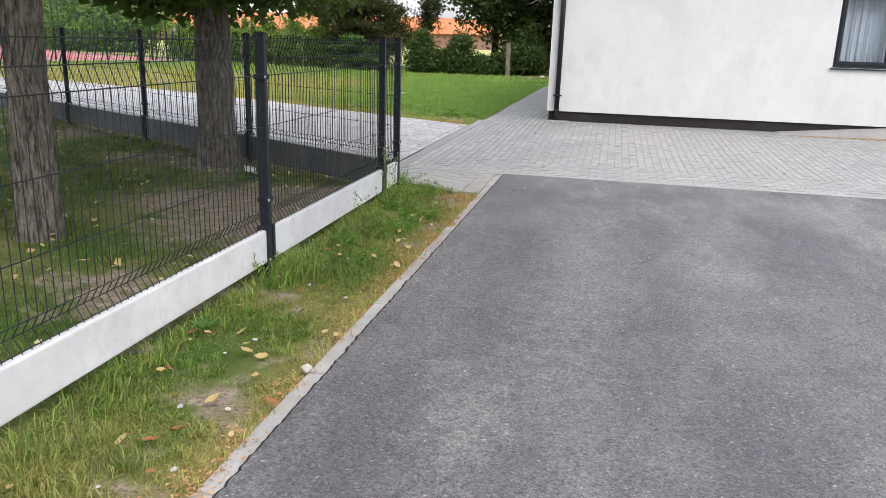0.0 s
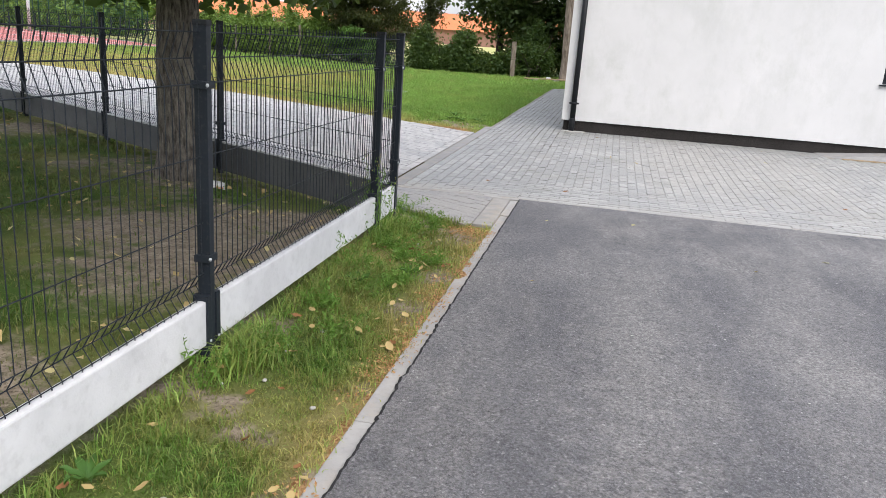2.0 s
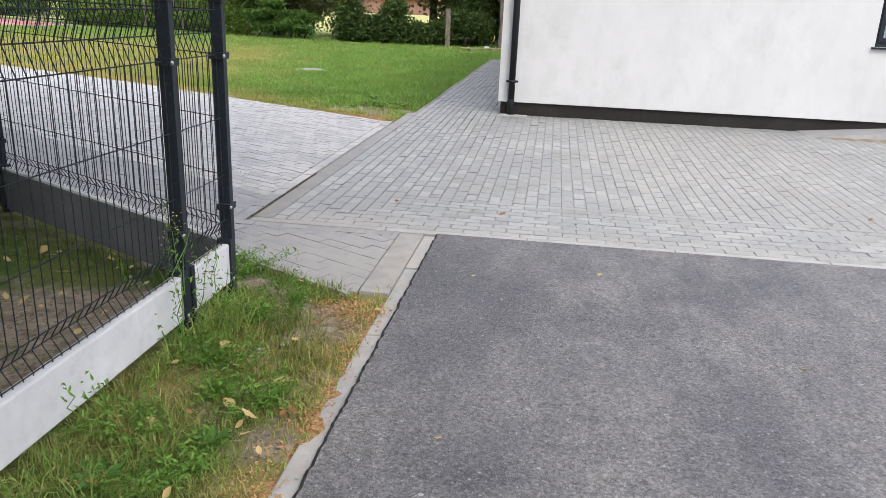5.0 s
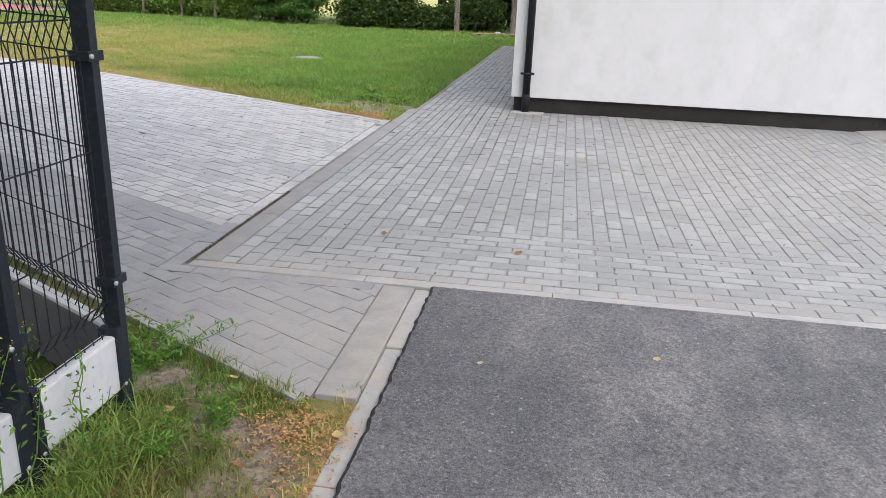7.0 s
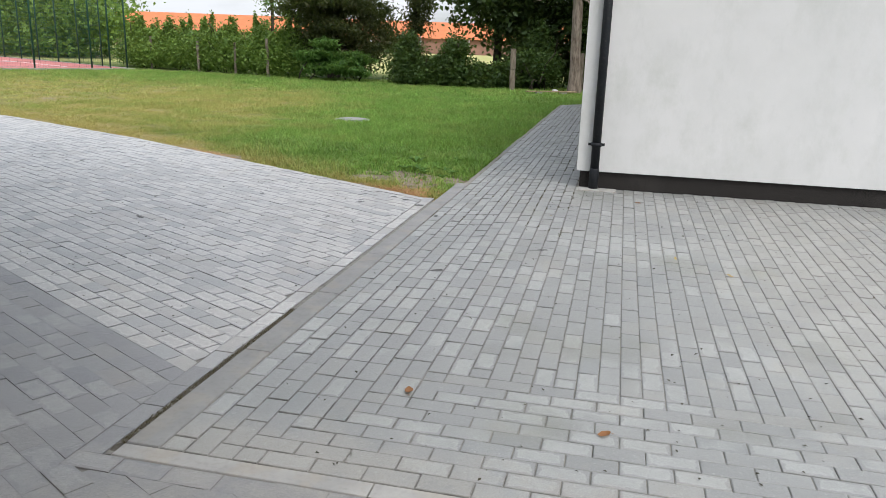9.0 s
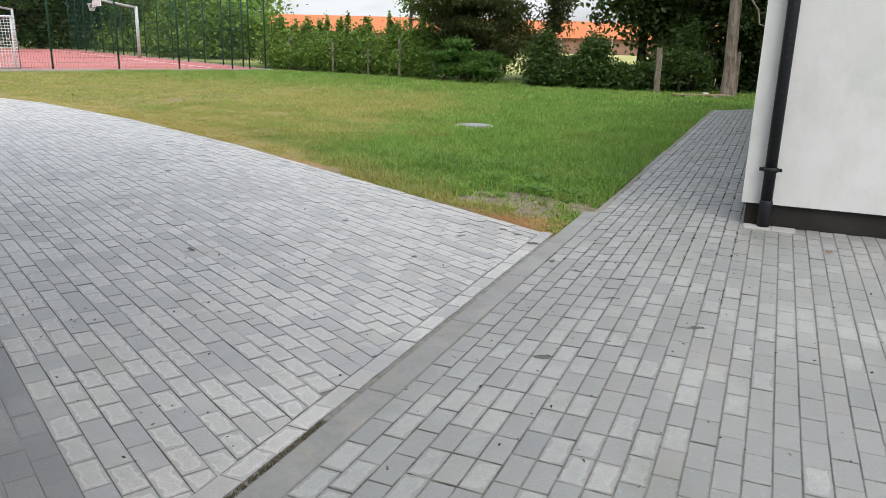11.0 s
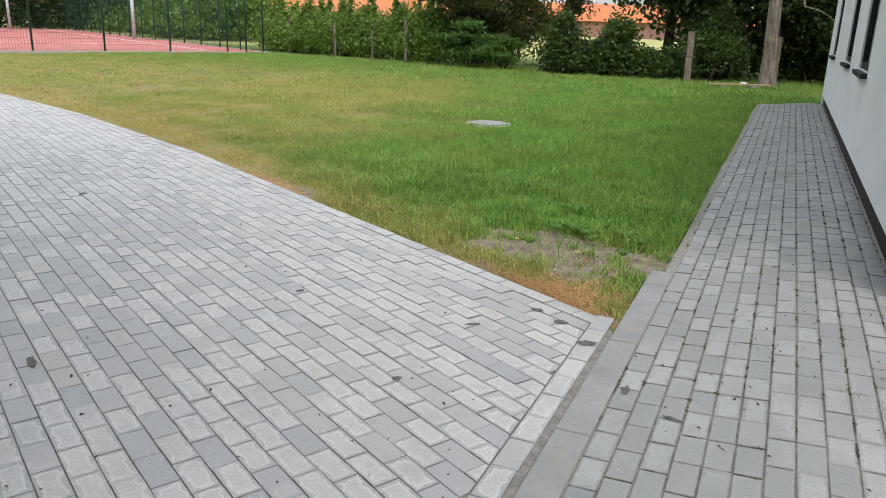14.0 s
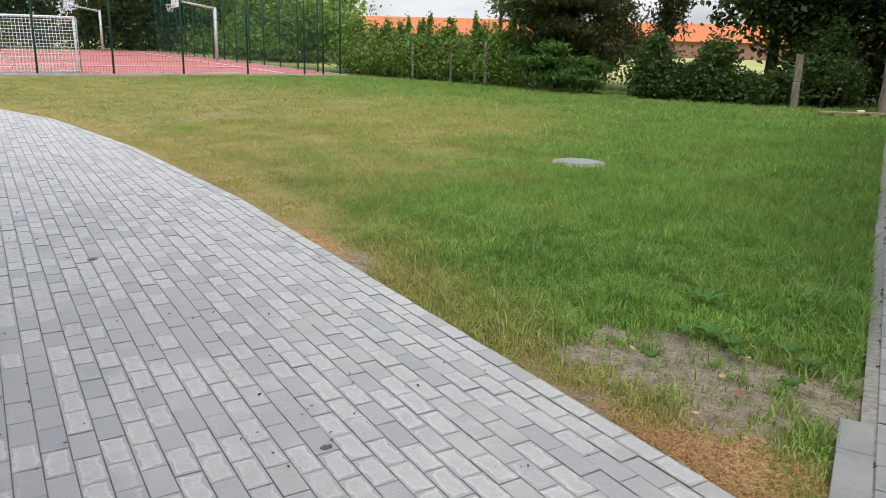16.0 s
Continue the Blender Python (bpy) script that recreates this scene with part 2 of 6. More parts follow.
def leafy(name, a, b, dry=None, through_light=0.35, rough=0.55, clumped=0.0):
    """Leaves or blades: each one has its own shade, and light comes through."""
    k = Nodes(name, rough, spec=0.3)
    c = k.mix(k.co.outputs["Random Per Island"], a, b)
    c = k.mix(k.span(k.noise(0.8, 3), 0.35, 0.65, 0, 0.35), c, tuple(x * 0.55 for x in a))
    if clumped:
        c = k.mix(k.span(k.noise(13, 4, 0.7), 0.44, 0.62, 0, clumped), c, tuple(x * 0.5 for x in a))
        c = k.mix(k.span(k.noise(4.5, 5, 0.7), 0.52, 0.66, 0, clumped * 0.6), c, tuple(min(1, x * 1.05) for x in b))
    if dry:
        c = k.mix(k.attr("dry"), c, k.mix(k.co.outputs["Random Per Island"], dry, tuple(min(1, x * 1.5) for x in dry)))
    k.colour(c)
    tr = k.n.new("ShaderNodeBsdfTranslucent")
    k.put(tr.inputs["Color"], k.mix(0.5, c, (0.25, 0.32, 0.05), "MIX"))
    ms = k.n.new("ShaderNodeMixShader")
    ms.inputs[0].default_value = through_light
    k.l.new(k.p.outputs[0], ms.inputs[1])
    k.l.new(tr.outputs[0], ms.inputs[2])
    k.l.new(ms.outputs[0], k.n["Material Output"].inputs["Surface"])
    return k.mat


def bark_material(name, a, b, scale=9):
    k = Nodes(name, 0.95, spec=0.15)
    ridges = k.noise(scale, 6, 0.65, (1, 1, 0.2))
    c = k.mix(k.span(ridges, 0.36, 0.62), a, b)
    c = k.mix(k.span(k.noise(2.2, 4), 0.55, 0.75, 0, 0.5), c, (0.20, 0.19, 0.15))
    c = k.mix(k.span(k.noise(3.5, 5, 0.6, (1, 1, 0.5)), 0.66, 0.72, 0, 0.7), c, (0.36, 0.34, 0.30))
    k.colour(c)
    return k.bump(ridges, 1.0, 0.05).mat


def glass_material():
    k = Nodes("window_glass", 0.03, spec=0.5)
    k.p.inputs["Transmission Weight"].default_value = 1.0
    k.p.inputs["IOR"].default_value = 1.45
    return k.colour((0.92, 0.96, 0.97)).mat


M_ASPHALT = asphalt_material()
M_PAVER = paver_material("grey_pavers", (0.252, 0.256, 0.250), (0.284, 0.287, 0.278), (0.42, 0.425, 0.41), 0.5, 0.3, 0.18, 0.22, 0.3, 0.03, ((-1.9, 8.9, 0.7, 0.16, 0.6), (0.6, 8.87, 1.3, 0.12, 0.4), (0.9, 12.2, 0.6, 2.0, 0.45), (2.2, 11.5, 0.5, 2.2, 0.35)), ((-1.75, 20.0, 1.0, 8.5, 0.6),))
M_DRIVE = paver_material("pale_pavers", (0.345, 0.344, 0.345), (0.395, 0.383, 0.369), (0.57, 0.555, 0.525), 0.4, 0.0, 0.4, 0.50, 0.65, 0.08)
M_GRAPHITE = paver_material("graphite_pavers", (0.215, 0.214, 0.222), (0.250, 0.246, 0.246), (0.34, 0.335, 0.325), 0.3, 0.0, 0.22, 0.12, 0.2, 0.03, ((-1.7, 8.15, 0.6, 0.5, 0.7), (-1.6, 7.8, 0.35, 0.3, 0.5)))
M_KERB = concrete_material("kerb_concrete", (0.30, 0.295, 0.285), (0.40, 0.39, 0.37), 4, 0.3)
M_SLAB = concrete_material("slab_concrete", (0.225, 0.225, 0.222), (0.285, 0.283, 0.277), 4, 0.2)
M_SANDY = concrete_material("sand_strewn_concrete", (0.25, 0.245, 0.235), (0.34, 0.325, 0.30), 7, 0.3)
M_BED = concrete_material("joint_sand", (0.17, 0.162, 0.145), (0.32, 0.30, 0.265), 26)
M_DRIVEBED = concrete_material("dark_joint_soil", (0.14, 0.134, 0.124), (0.26, 0.25, 0.228), 20)
# boards along the drive: darker than M_BOARD, with a pale strip on top
M_DARKBOARD = concrete_material("dark_face_board", (0.085, 0.088, 0.088), (0.125, 0.127, 0.125), 3)
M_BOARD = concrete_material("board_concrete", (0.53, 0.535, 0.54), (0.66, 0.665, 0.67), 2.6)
M_RENDER = render_material()
M_PLINTH = plinth_material()
M_GROUND = ground_material()
M_ANTHRACITE = plain("anthracite_paint", (0.016, 0.021, 0.028), 0.5, 0.0, 0.22, 0.1, 6, 0.03)
M_PIPE = plain("anthracite_pipe", (0.014, 0.016, 0.019), 0.5, 0.0, 0.2, 0.08, 6, 0.03)
M_STEEL = plain("galvanised_steel", (0.46, 0.48, 0.49), 0.5, 0.25, 0.5, 0.15, 10)
M_GREEN = plain("green_paint", (0.010, 0.055, 0.035), 0.5, 0.0, 0.4, 0.15, 4)
M_COURT = concrete_material("red_court", (0.40, 0.135, 0.125), (0.50, 0.19, 0.175), 0.6)
M_WHITE = plain("white_paint", (0.75, 0.76, 0.76), 0.5, 0.0, 0.4, 0.06, 5)
M_NET = plain("white_net", (0.66, 0.68, 0.68), 0.9)
M_GRASS = leafy("grass_blades", (0.065, 0.185, 0.024), (0.36, 0.64, 0.13), (0.40, 0.32, 0.12), 0.35, clumped=0.5)
M_VERGE = leafy("verge_blades", (0.050, 0.135, 0.018), (0.25, 0.47, 0.085), (0.36, 0.28, 0.11), 0.35, clumped=0.6)
# yard grass: the canopy's shade is put into darker blade colours
M_SHADETINT = leafy("shade_tinted_blades", (0.032, 0.085, 0.014), (0.13, 0.24, 0.048), (0.26, 0.21, 0.09), 0.3, clumped=0.5)
M_LIME = leafy("lime_leaves", (0.030, 0.065, 0.014), (0.095, 0.165, 0.034))
M_HEDGE = leafy("hedge_leaves", (0.07, 0.15, 0.028), (0.25, 0.38, 0.075))
M_DARKLEAF = leafy("dark_leaves", (0.015, 0.034, 0.011), (0.062, 0.105, 0.028))
M_CONIFER = leafy("conifer_sprays", (0.020, 0.036, 0.014), (0.085, 0.090, 0.034))
M_IVY = leafy("ivy_leaves", (0.022, 0.052, 0.016), (0.085, 0.150, 0.036))
M_FERN = leafy("feathery_leaves", (0.035, 0.10, 0.022), (0.14, 0.29, 0.06))
M_BARK = bark_material("furrowed_bark", (0.04, 0.034, 0.028), (0.27, 0.238, 0.198), 36)
M_PINEBARK = bark_material("pine_bark", (0.085, 0.065, 0.05), (0.23, 0.19, 0.155), 12)
M_TWIG = plain("dark_twigs", (0.045, 0.036, 0.026), 0.9)
M_WOOD = bark_material("weathered_wood", (0.20, 0.145, 0.085), (0.38, 0.29, 0.18), 10)
M_ORANGE = plain("orange_roof", (0.54, 0.16, 0.055), 0.7, wear=0.12, scale=0.6)
M_SHED = plain("brown_shed_wall", (0.26, 0.15, 0.115), 0.8, wear=0.12, scale=0.4)
M_GLASS = glass_material()
# blue-grey instead of white: the sky's reflection in the panes is put into this colour
M_CURTAIN = plain("sheer_curtain", (0.34, 0.39, 0.45), 0.9, wear=0.08)
M_DARK = plain("dark_interior", (0.10, 0.10, 0.11), 0.9)

# ---- mesh helpers ----


def mesh(name, verts, faces, mat, smooth=False):
    me = bpy.data.meshes.new(name)
    me.from_pydata([tuple(v) for v in verts], [], faces)
    me.materials.append(mat)
    if smooth:
        me.polygons.foreach_set("use_smooth", [True] * len(me.polygons))
    return me


def quads(name, v, f, mat, attrs=None):
    """A mesh from numpy arrays: points (n, 3) and faces (m, k)."""
    me = bpy.data.meshes.new(name)
    v, f = np.asarray(v, float), np.asarray(f, int)
    me.vertices.add(len(v))
    me.vertices.foreach_set("co", v.ravel())
    me.loops.add(f.size)
    me.loops.foreach_set("vertex_index", f.ravel())
    me.polygons.add(len(f))
    me.polygons.foreach_set("loop_start", np.arange(len(f)) * f.shape[1])
    me.update(calc_edges=True)
    for key, val in (attrs or {}).items():
        me.attributes.new(key, "FLOAT", "POINT").data.foreach_set("value", np.asarray(val, float))
    me.materials.append(mat)
    return me


def part(name, data, parent=None, label=""):
    ob = new(name, data)
    ob.parent = parent
    return tagged(ob, label)


def thing(name, data=None, label="", category="", group="", kind=""):
    return tagged(new(name, data), label, category, group, kind)


def box(bm, lo, hi, bevel=0.0):
    """A box between two corners, with rounded edges."""
    vs = bmesh.ops.create_cube(bm, size=1)["verts"]
    for v in vs:
        v.co = Vector([lo[i] + (hi[i] - lo[i]) * (v.co[i] + 0.5) for i in range(3)])
    if bevel:
        es = list({e for v in vs for e in v.link_edges})
        bmesh.ops.bevel(bm, geom=es, offset=bevel, segments=2, affect="EDGES", profile=0.6)


def boxes(name, mat, *pairs, bevel=0.0):
    bm = bmesh.new()
    for lo, hi in pairs:
        box(bm, lo, hi, bevel)
    me = bpy.data.meshes.new(name)
    bm.to_mesh(me)
    bm.free()
    me.materials.append(mat)
    return me


def tube(points, radii, sides=6, cap=True):
    """Points and quads of a tapered tube along a line of points."""
    pts = [Vector(p) for p in points]
    vs, fs = [], []
    for i, p in enumerate(pts):
        way = (pts[min(i + 1, len(pts) - 1)] - pts[max(i - 1, 0)]).normalized()
        side = way.cross(Vector((0, 0, 1)))
        side = side.normalized() if side.length > 0.05 else Vector((1, 0, 0))
        up = side.cross(way)
        for j in range(sides):
            a = 2 * math.pi * j / sides
            vs.append(p + (side * math.cos(a) + up * math.sin(a)) * radii[i])
    for i in range(len(pts) - 1):
        for j in range(sides):
            a, b = i * sides + j, i * sides + (j + 1) % sides
            fs.append((a, b, b + sides, a + sides))
    if cap:
        fs.append(tuple(range(sides - 1, -1, -1)))
        fs.append(tuple(range((len(pts) - 1) * sides, len(pts) * sides)))
    return vs, fs


def tubes(name, mat, lines, smooth=True):
    """One mesh of several tubes: (points, radii, sides)."""
    V, F = [], []
    for pts, radii, sides in lines:
        radii = radii if isinstance(radii, (list, tuple)) else [radii] * len(pts)
        v, f = tube(pts, radii, sides)
        F += [tuple(i + len(V) for i in q) for q in f]
        V += v
    return mesh(name, V, F, mat, smooth)


def wires(name, mat, segs, r):
    """Thin straight wires as four-sided prisms, from arrays of ends."""
    segs = np.asarray(segs, float)
    a, b = segs[:, 0], segs[:, 1]
    w = b - a
    w /= np.linalg.norm(w, axis=1)[:, None] + 1e-9
    ref = np.where(np.abs(w[:, 2:3]) > 0.8, [[1.0, 0, 0]], [[0, 0, 1.0]])
    s = np.cross(w, ref)
    s /= np.linalg.norm(s, axis=1)[:, None]
    u = np.cross(s, w)
    ring = [s * r, u * r, -s * r, -u * r]
    v = np.stack([a + q for q in ring] + [b + q for q in ring], 1).reshape(-1, 3)
    base = np.arange(len(segs))[:, None, None] * 8
    f = np.array([[j, (j + 1) % 4, 4 + (j + 1) % 4, 4 + j] for j in range(4)])[None] + base
    return quads(name, v, f.reshape(-1, 4), mat)


# ---- plan ----
ANG = radians(28.8)                                  # the drive runs at this angle to the house
D = np.array([math.cos(ANG), -math.sin(ANG)])        # along the drive
N = np.array([math.sin(ANG), math.cos(ANG)])         # across it


def un(x, y):
    return x * D[0] + y * D[1], x * N[0] + y * N[1]


def xy(u, n):
    return u * D[0] + n * N[0], u * D[1] + n * N[1]


def drive_edge(u):
    """Where the drive meets the lawn, across it, for a place along it."""
    return np.interp(u, [-40, -30, -25.2, -22.9, -18.9, -14.9, -8.9, 0], [3.6, 7.3, 9.15, 9.95, 10.58, 10.88, 10.93, 10.93])


GX = -2.45            # the gutter between drive and house paving
WALL_Y, WALL_X = 14.684, -1.117
rng = np.random.default_rng(7)


def fbm(x, y, s, seed=0.0):
    out = np.zeros_like(x)
    for k, (f, a) in enumerate(((1, 0.5), (2.1, 0.28), (4.3, 0.15), (8.7, 0.07))):
        p = seed + k * 1.7
        out += a * np.sin(f * s * (x * 1.3 + 0.6 * y) + 5 * p + 1.5 * np.sin(f * s * y * 0.9 + p)) * np.cos(f * s * (y * 1.1 - 0.5 * x) + 3 * p + 1.3 * np.sin(f * s * x * 0.8 + 2 * p))
    return out


def rise(x, y):
    """The house paving climbs a little to the wall."""
    return 0.085 * ramp(y, 10.4, 14.6) * ramp(x, -2.36, -1.25)


def ramp(v, a, b):
    t = np.clip((v - a) / (b - a), 0, 1)
    return t * t * (3 - 2 * t)


def zones(x, y):
    """dry, bare, chips and field, from 0 to 1, over the whole ground."""
    u, n = un(x, y)
    e = n - drive_edge(u)
    lawn = (e > -0.05) & ((x < GX + 0.14) | (y > 28.4))
    yard = (x < -1.95) & (n < 5.40)
    verge = ((x > -2.0) & (x < -1.1) & (y < 8.2)) | ((x > -9) & (n > 5.40) & (n < 6.1) & (x <= -1.9))
    w = fbm(x, y, 1.7)
    dry = np.where(lawn, 0.75 * ramp(e, 0.9, 0.1) + 0.72 * ramp(x + 0.12 * y, -2.6, -7.0) * ramp(e, 16, 6) + 0.34 * w + 0.12 * ramp(y, 30, 34), 0.0)
    dry = np.where(yard, 0.16 + 0.45 * w, dry)
    dry = np.where(verge, 0.30 + 0.55 * ramp(x, -1.45, -1.15) + 0.55 * w, dry)
    bare = np.where(lawn, (1.25 + 1.0 * fbm(x, y, 5.5, 6.0)) * np.exp(-(((x + 3.0 + 0.25 * (y - 15.1)) / 0.85) ** 2 + ((y - 15.1) / 0.55) ** 2)) + 0.55 * np.exp(-(((x + 5.5) / 0.8) ** 2 + ((y - 15.75) / 0.25) ** 2)) + 0.5 * ramp(e, 0.28, 0.0) * (0.6 + w), 0.0)
    bare += np.where(lawn, 0.6 * np.exp(-(((x + 13) / 2.0) ** 2 + ((y - 22.5) / 1.0) ** 2)) * (0.6 + w), 0)
    bare = np.where(yard, 0.27 + 0.75 * fbm(x, y, 1.1, 2.0) + 0.5 * np.exp(-(((x + 2.9) / 0.8) ** 2 + ((y - 6.6) / 1.0) ** 2)), bare)
    bare = np.where(verge, 0.20 + 0.9 * fbm(x, y, 4.2, 3.0) + 0.7 * np.exp(-(((x + 1.45) / 0.24) ** 2 + ((y - 6.85) / 0.38) ** 2)), bare)
    chips = np.where(lawn, 0.95 * np.exp(-(((x + 2.75) / 0.4) ** 2 + ((y - 14.25) / 0.28) ** 2)) + 0.42 * ramp(e, 0.22, 0.0) + 0.6 * np.exp(-(((x + 6.3) / 0.7) ** 2 + ((e - 0.12) / 0.15) ** 2)), 0.0)
    chips = np.where(verge, 0.72 * ramp(x, -1.30, -1.15) + 0.55 * np.exp(-(((x + 1.33) / 0.17) ** 2 + ((y - 7.35) / 0.16) ** 2)), chips)
    field = np.where(y < 38.5 + 0 * x, 0, ramp(y, 42, 50))
    return np.clip(dry, 0, 1), np.clip(bare, 0, 1), np.clip(chips, 0, 1), field, lawn, yard, verge


# ---- ground ----
def stretch(a, b, step, far):
    inner = list(np.arange(a, b + step / 2, step))
    lo, hi, s = [], [], step
    while a - sum(lo) > -far:
        s *= 1.35
        lo.append(s)
    left = list(a - np.cumsum(lo))[::-1]
    s, right, p = step, [], b
    while p < far:
        s *= 1.35
        p += s
        right.append(p)
    return np.array(left + inner + right)


gx, gy = stretch(-22, 4, 0.14, 900), stretch(-2, 37, 0.14, 900)
X, Y = np.meshgrid(gx, gy)
xf, yf = X.ravel(), Y.ravel()
dry, bare, chips, field, lawn, yard, verge = zones(xf, yf)
near = (np.abs(xf) < 40) & (np.abs(yf) < 60)
zf = -0.024 + np.where(near, 0.008 * fbm(xf, yf, 3.0) / 0.5, 0) + np.where(yard, 0.02 + 0.03 * fbm(xf, yf, 0.9, 4.0), 0)
zf = np.minimum(zf, np.where(yard, 0.06, -0.014))
nx, ny = len(gx), len(gy)
ii = (np.arange(ny - 1)[:, None] * nx + np.arange(nx - 1)[None]).ravel()
ground = thing("ground", quads("ground", np.stack([xf, yf, zf], 1), np.stack([ii, ii + 1, ii + nx + 1, ii + nx], 1), M_GROUND,
               {"dry": dry, "bare": bare, "chips": chips, "field": field}),
               "turf and bare soil with orange wood chips along the edges", "ground", kind="structure")

# asphalt yard with a ragged edge
ys = np.concatenate([np.arange(-16, 0, 0.2), np.arange(0, 8.71, 0.026)])
edge_x = -1.080 + 0.002 * fbm(ys, ys * 0 + 1, 9.0) + rng.normal(0, 0.0035, len(ys))
av, af = [], []
for q, y0 in zip(edge_x, ys):
    av += [(q - 0.010, y0, -0.03), (q - 0.002, y0, 0.003), (q + 0.011, y0, 0.009), (16, y0, 0.006)]
for i in range(len(ys) - 1):
    b = 4 * i
    af += [(b + k, b + k + 1, b + k + 5, b + k + 4) for k in range(3)]
# the two outer strips of the edge are darker than the yard
M_LIP = concrete_material("dark_asphalt_edge", (0.018, 0.018, 0.019), (0.045, 0.045, 0.047), 60)
lip = mesh("asphalt_yard", av, af, M_ASPHALT)
lip.materials.append(M_LIP)
lip.polygons.foreach_set("material_index", [1 if i % 3 < 2 else 0 for i in range(len(af))])
asphalt = thing("asphalt_yard", lip, "dark grey worn asphalt with pale dust and small stains", "asphalt", kind="structure")

# kerb of the asphalt, in lengths
verge_kerb = thing("verge_kerb", None, "thin weathered concrete kerb strip beside the asphalt", "kerb", kind="structure")
for i in range(23):
    y0 = -14.0 + i
    y1 = min(y0 + 0.994, 8.69)
    part("kerb_stone", boxes("kerb_stone", M_KERB, ((-1.165, y0, -0.08), (-1.07, y1, -0.017 if 5.0 < y0 < 7.4 else -0.009)), bevel=0.006), verge_kerb)
front_kerb = thing("paving_kerb", None, "flat concrete kerb between asphalt and grey paving", "kerb", kind="structure")
for i in range(15):
    x0 = GX + i
    part("kerb_stone", boxes("kerb_stone", M_KERB, ((x0, 8.705, -0.08), (x0 + 0.995, 8.79, 0.004)), bevel=0.006), front_kerb)
gutter = thing("gutter_kerb", None, "smooth grey concrete kerb slabs along the house paving", "kerb", kind="structure")
for i in range(6):
    y0 = 8.80 + i * 0.96
    part("kerb_stone", boxes("kerb_stone", M_SLAB, ((GX, y0, -0.08), (GX + 0.135, y0 + 0.955, 0.006)), bevel=0.007), gutter)
part("kerb_stone", boxes("kerb_stone", M_SLAB, ((GX - 0.003, 14.565, -0.08), (GX + 0.135, 14.865, 0.004)), bevel=0.014), gutter, "rounded end slab")
for i in range(14):
    y0 = 14.88 + i * 0.96
    part("kerb_stone", boxes("kerb_stone", M_SLAB, ((GX + 0.068 + rng.normal(0, 0.006), y0, -0.08), (GX + 0.136, y0 + 0.955, rng.normal(-0.008, 0.003))), bevel=0.006), gutter)
part("kerb_stone", boxes("kerb_stone", M_SANDY, ((-1.335, 7.52, -0.08), (-1.169, 8.69, 0.0)), bevel=0.006), gutter, "sandy slab beside the asphalt")

edging = thing("paver_edging", None, "narrow pale concrete edging between the verge and the dark pavers", "kerb", kind="structure")
for i in range(6):
    ob = part("edging_stone", boxes("edging_stone", M_KERB, ((0.0, -0.025, -0.08), (0.994, 0.025, 0.003 - 0.002 * (i % 2))), bevel=0.006), edging)
    ob.matrix_basis = pose(*xy(-5.8 - i, 5.892), 0, 0, 0, -math.degrees(ANG))

# beds under the pavers
bx, by = np.meshgrid(np.concatenate([np.arange(GX + 0.08, -0.9, 0.06), [0.0, 4.0, 16.0]]), np.concatenate([np.arange(8.75, 14.75, 0.1), [20.0, 28.42]]))
bz = rise(bx, by) - 0.0055
cols = bx.shape[1]
bi = np.array([r * cols + c for r in range(bx.shape[0] - 1) for c in range(cols - 1) if by[r, c] < 14.6 or bx[r, c] < WALL_X + 0.05])
bed = thing("paving_bed", quads("paving_bed", np.stack([bx.ravel(), by.ravel(), bz.ravel()], 1), np.stack([bi, bi + 1, bi + cols + 1, bi + cols], 1), M_BED),
            "sandy joints under the paving", "joint sand", kind="structure")


def prism(name, outline, z0, z1, mat):
    k = len(outline)
    v = [(x, y, z0) for x, y in outline] + [(x, y, z1) for x, y in outline]
    f = [tuple(range(k - 1, -1, -1)), tuple(range(k, 2 * k))] + [(i, (i + 1) % k, k + (i + 1) % k, k + i) for i in range(k)]
    return mesh(name, v, f, mat)


us = np.linspace(-36, -8.9, 40)
outline = [xy(u, drive_edge(u) - 0.02) for u in us] + [(GX - 0.0, 13.7), (GX - 0.0, 8.7), (-1.25, 8.7), (-1.25, 7.55)] + [xy(-7.5, 5.9), xy(-36, 5.7)]
drive_bed = thing("drive_bed", prism("drive_bed", outline, -0.06, -0.007, M_DRIVEBED), "sandy joints under the drive", "joint sand", kind="structure")

# ---- house ----
H_TOP = 3.3
house = thing("house", None, "single-storey white rendered house with dark mosaic plinth", "house")
part("plinth", boxes("plinth", M_PLINTH, ((WALL_X + 0.035, WALL_Y + 0.035, -0.05), (15, WALL_Y + 0.3, 0.27)), ((WALL_X + 0.035, WALL_Y + 0.3, -0.05), (WALL_X + 0.3, 28.3, 0.27))), house, "dark speckled mosaic plinth")
WX0, WX1, WZ0, WZ1 = 3.78, 5.58, 1.24, 2.52
part("front_wall", boxes("front_wall", M_RENDER, ((WALL_X, WALL_Y, 0.265), (WX0, WALL_Y + 0.4, H_TOP)), ((WX1, WALL_Y, 0.265), (15, WALL_Y + 0.4, H_TOP)),
     ((WX0, WALL_Y, 0.265), (WX1, WALL_Y + 0.4, WZ0)), ((WX0, WALL_Y, WZ1), (WX1, WALL_Y + 0.4, H_TOP))), house, "white fine-textured render with grey weathering")
SIDE = [(18.9, 20.1), (21.6, 22.8), (25.7, 26.9)]
cuts = [WALL_Y + 0.4] + [c for w in SIDE for c in w] + [28.3]
side = []
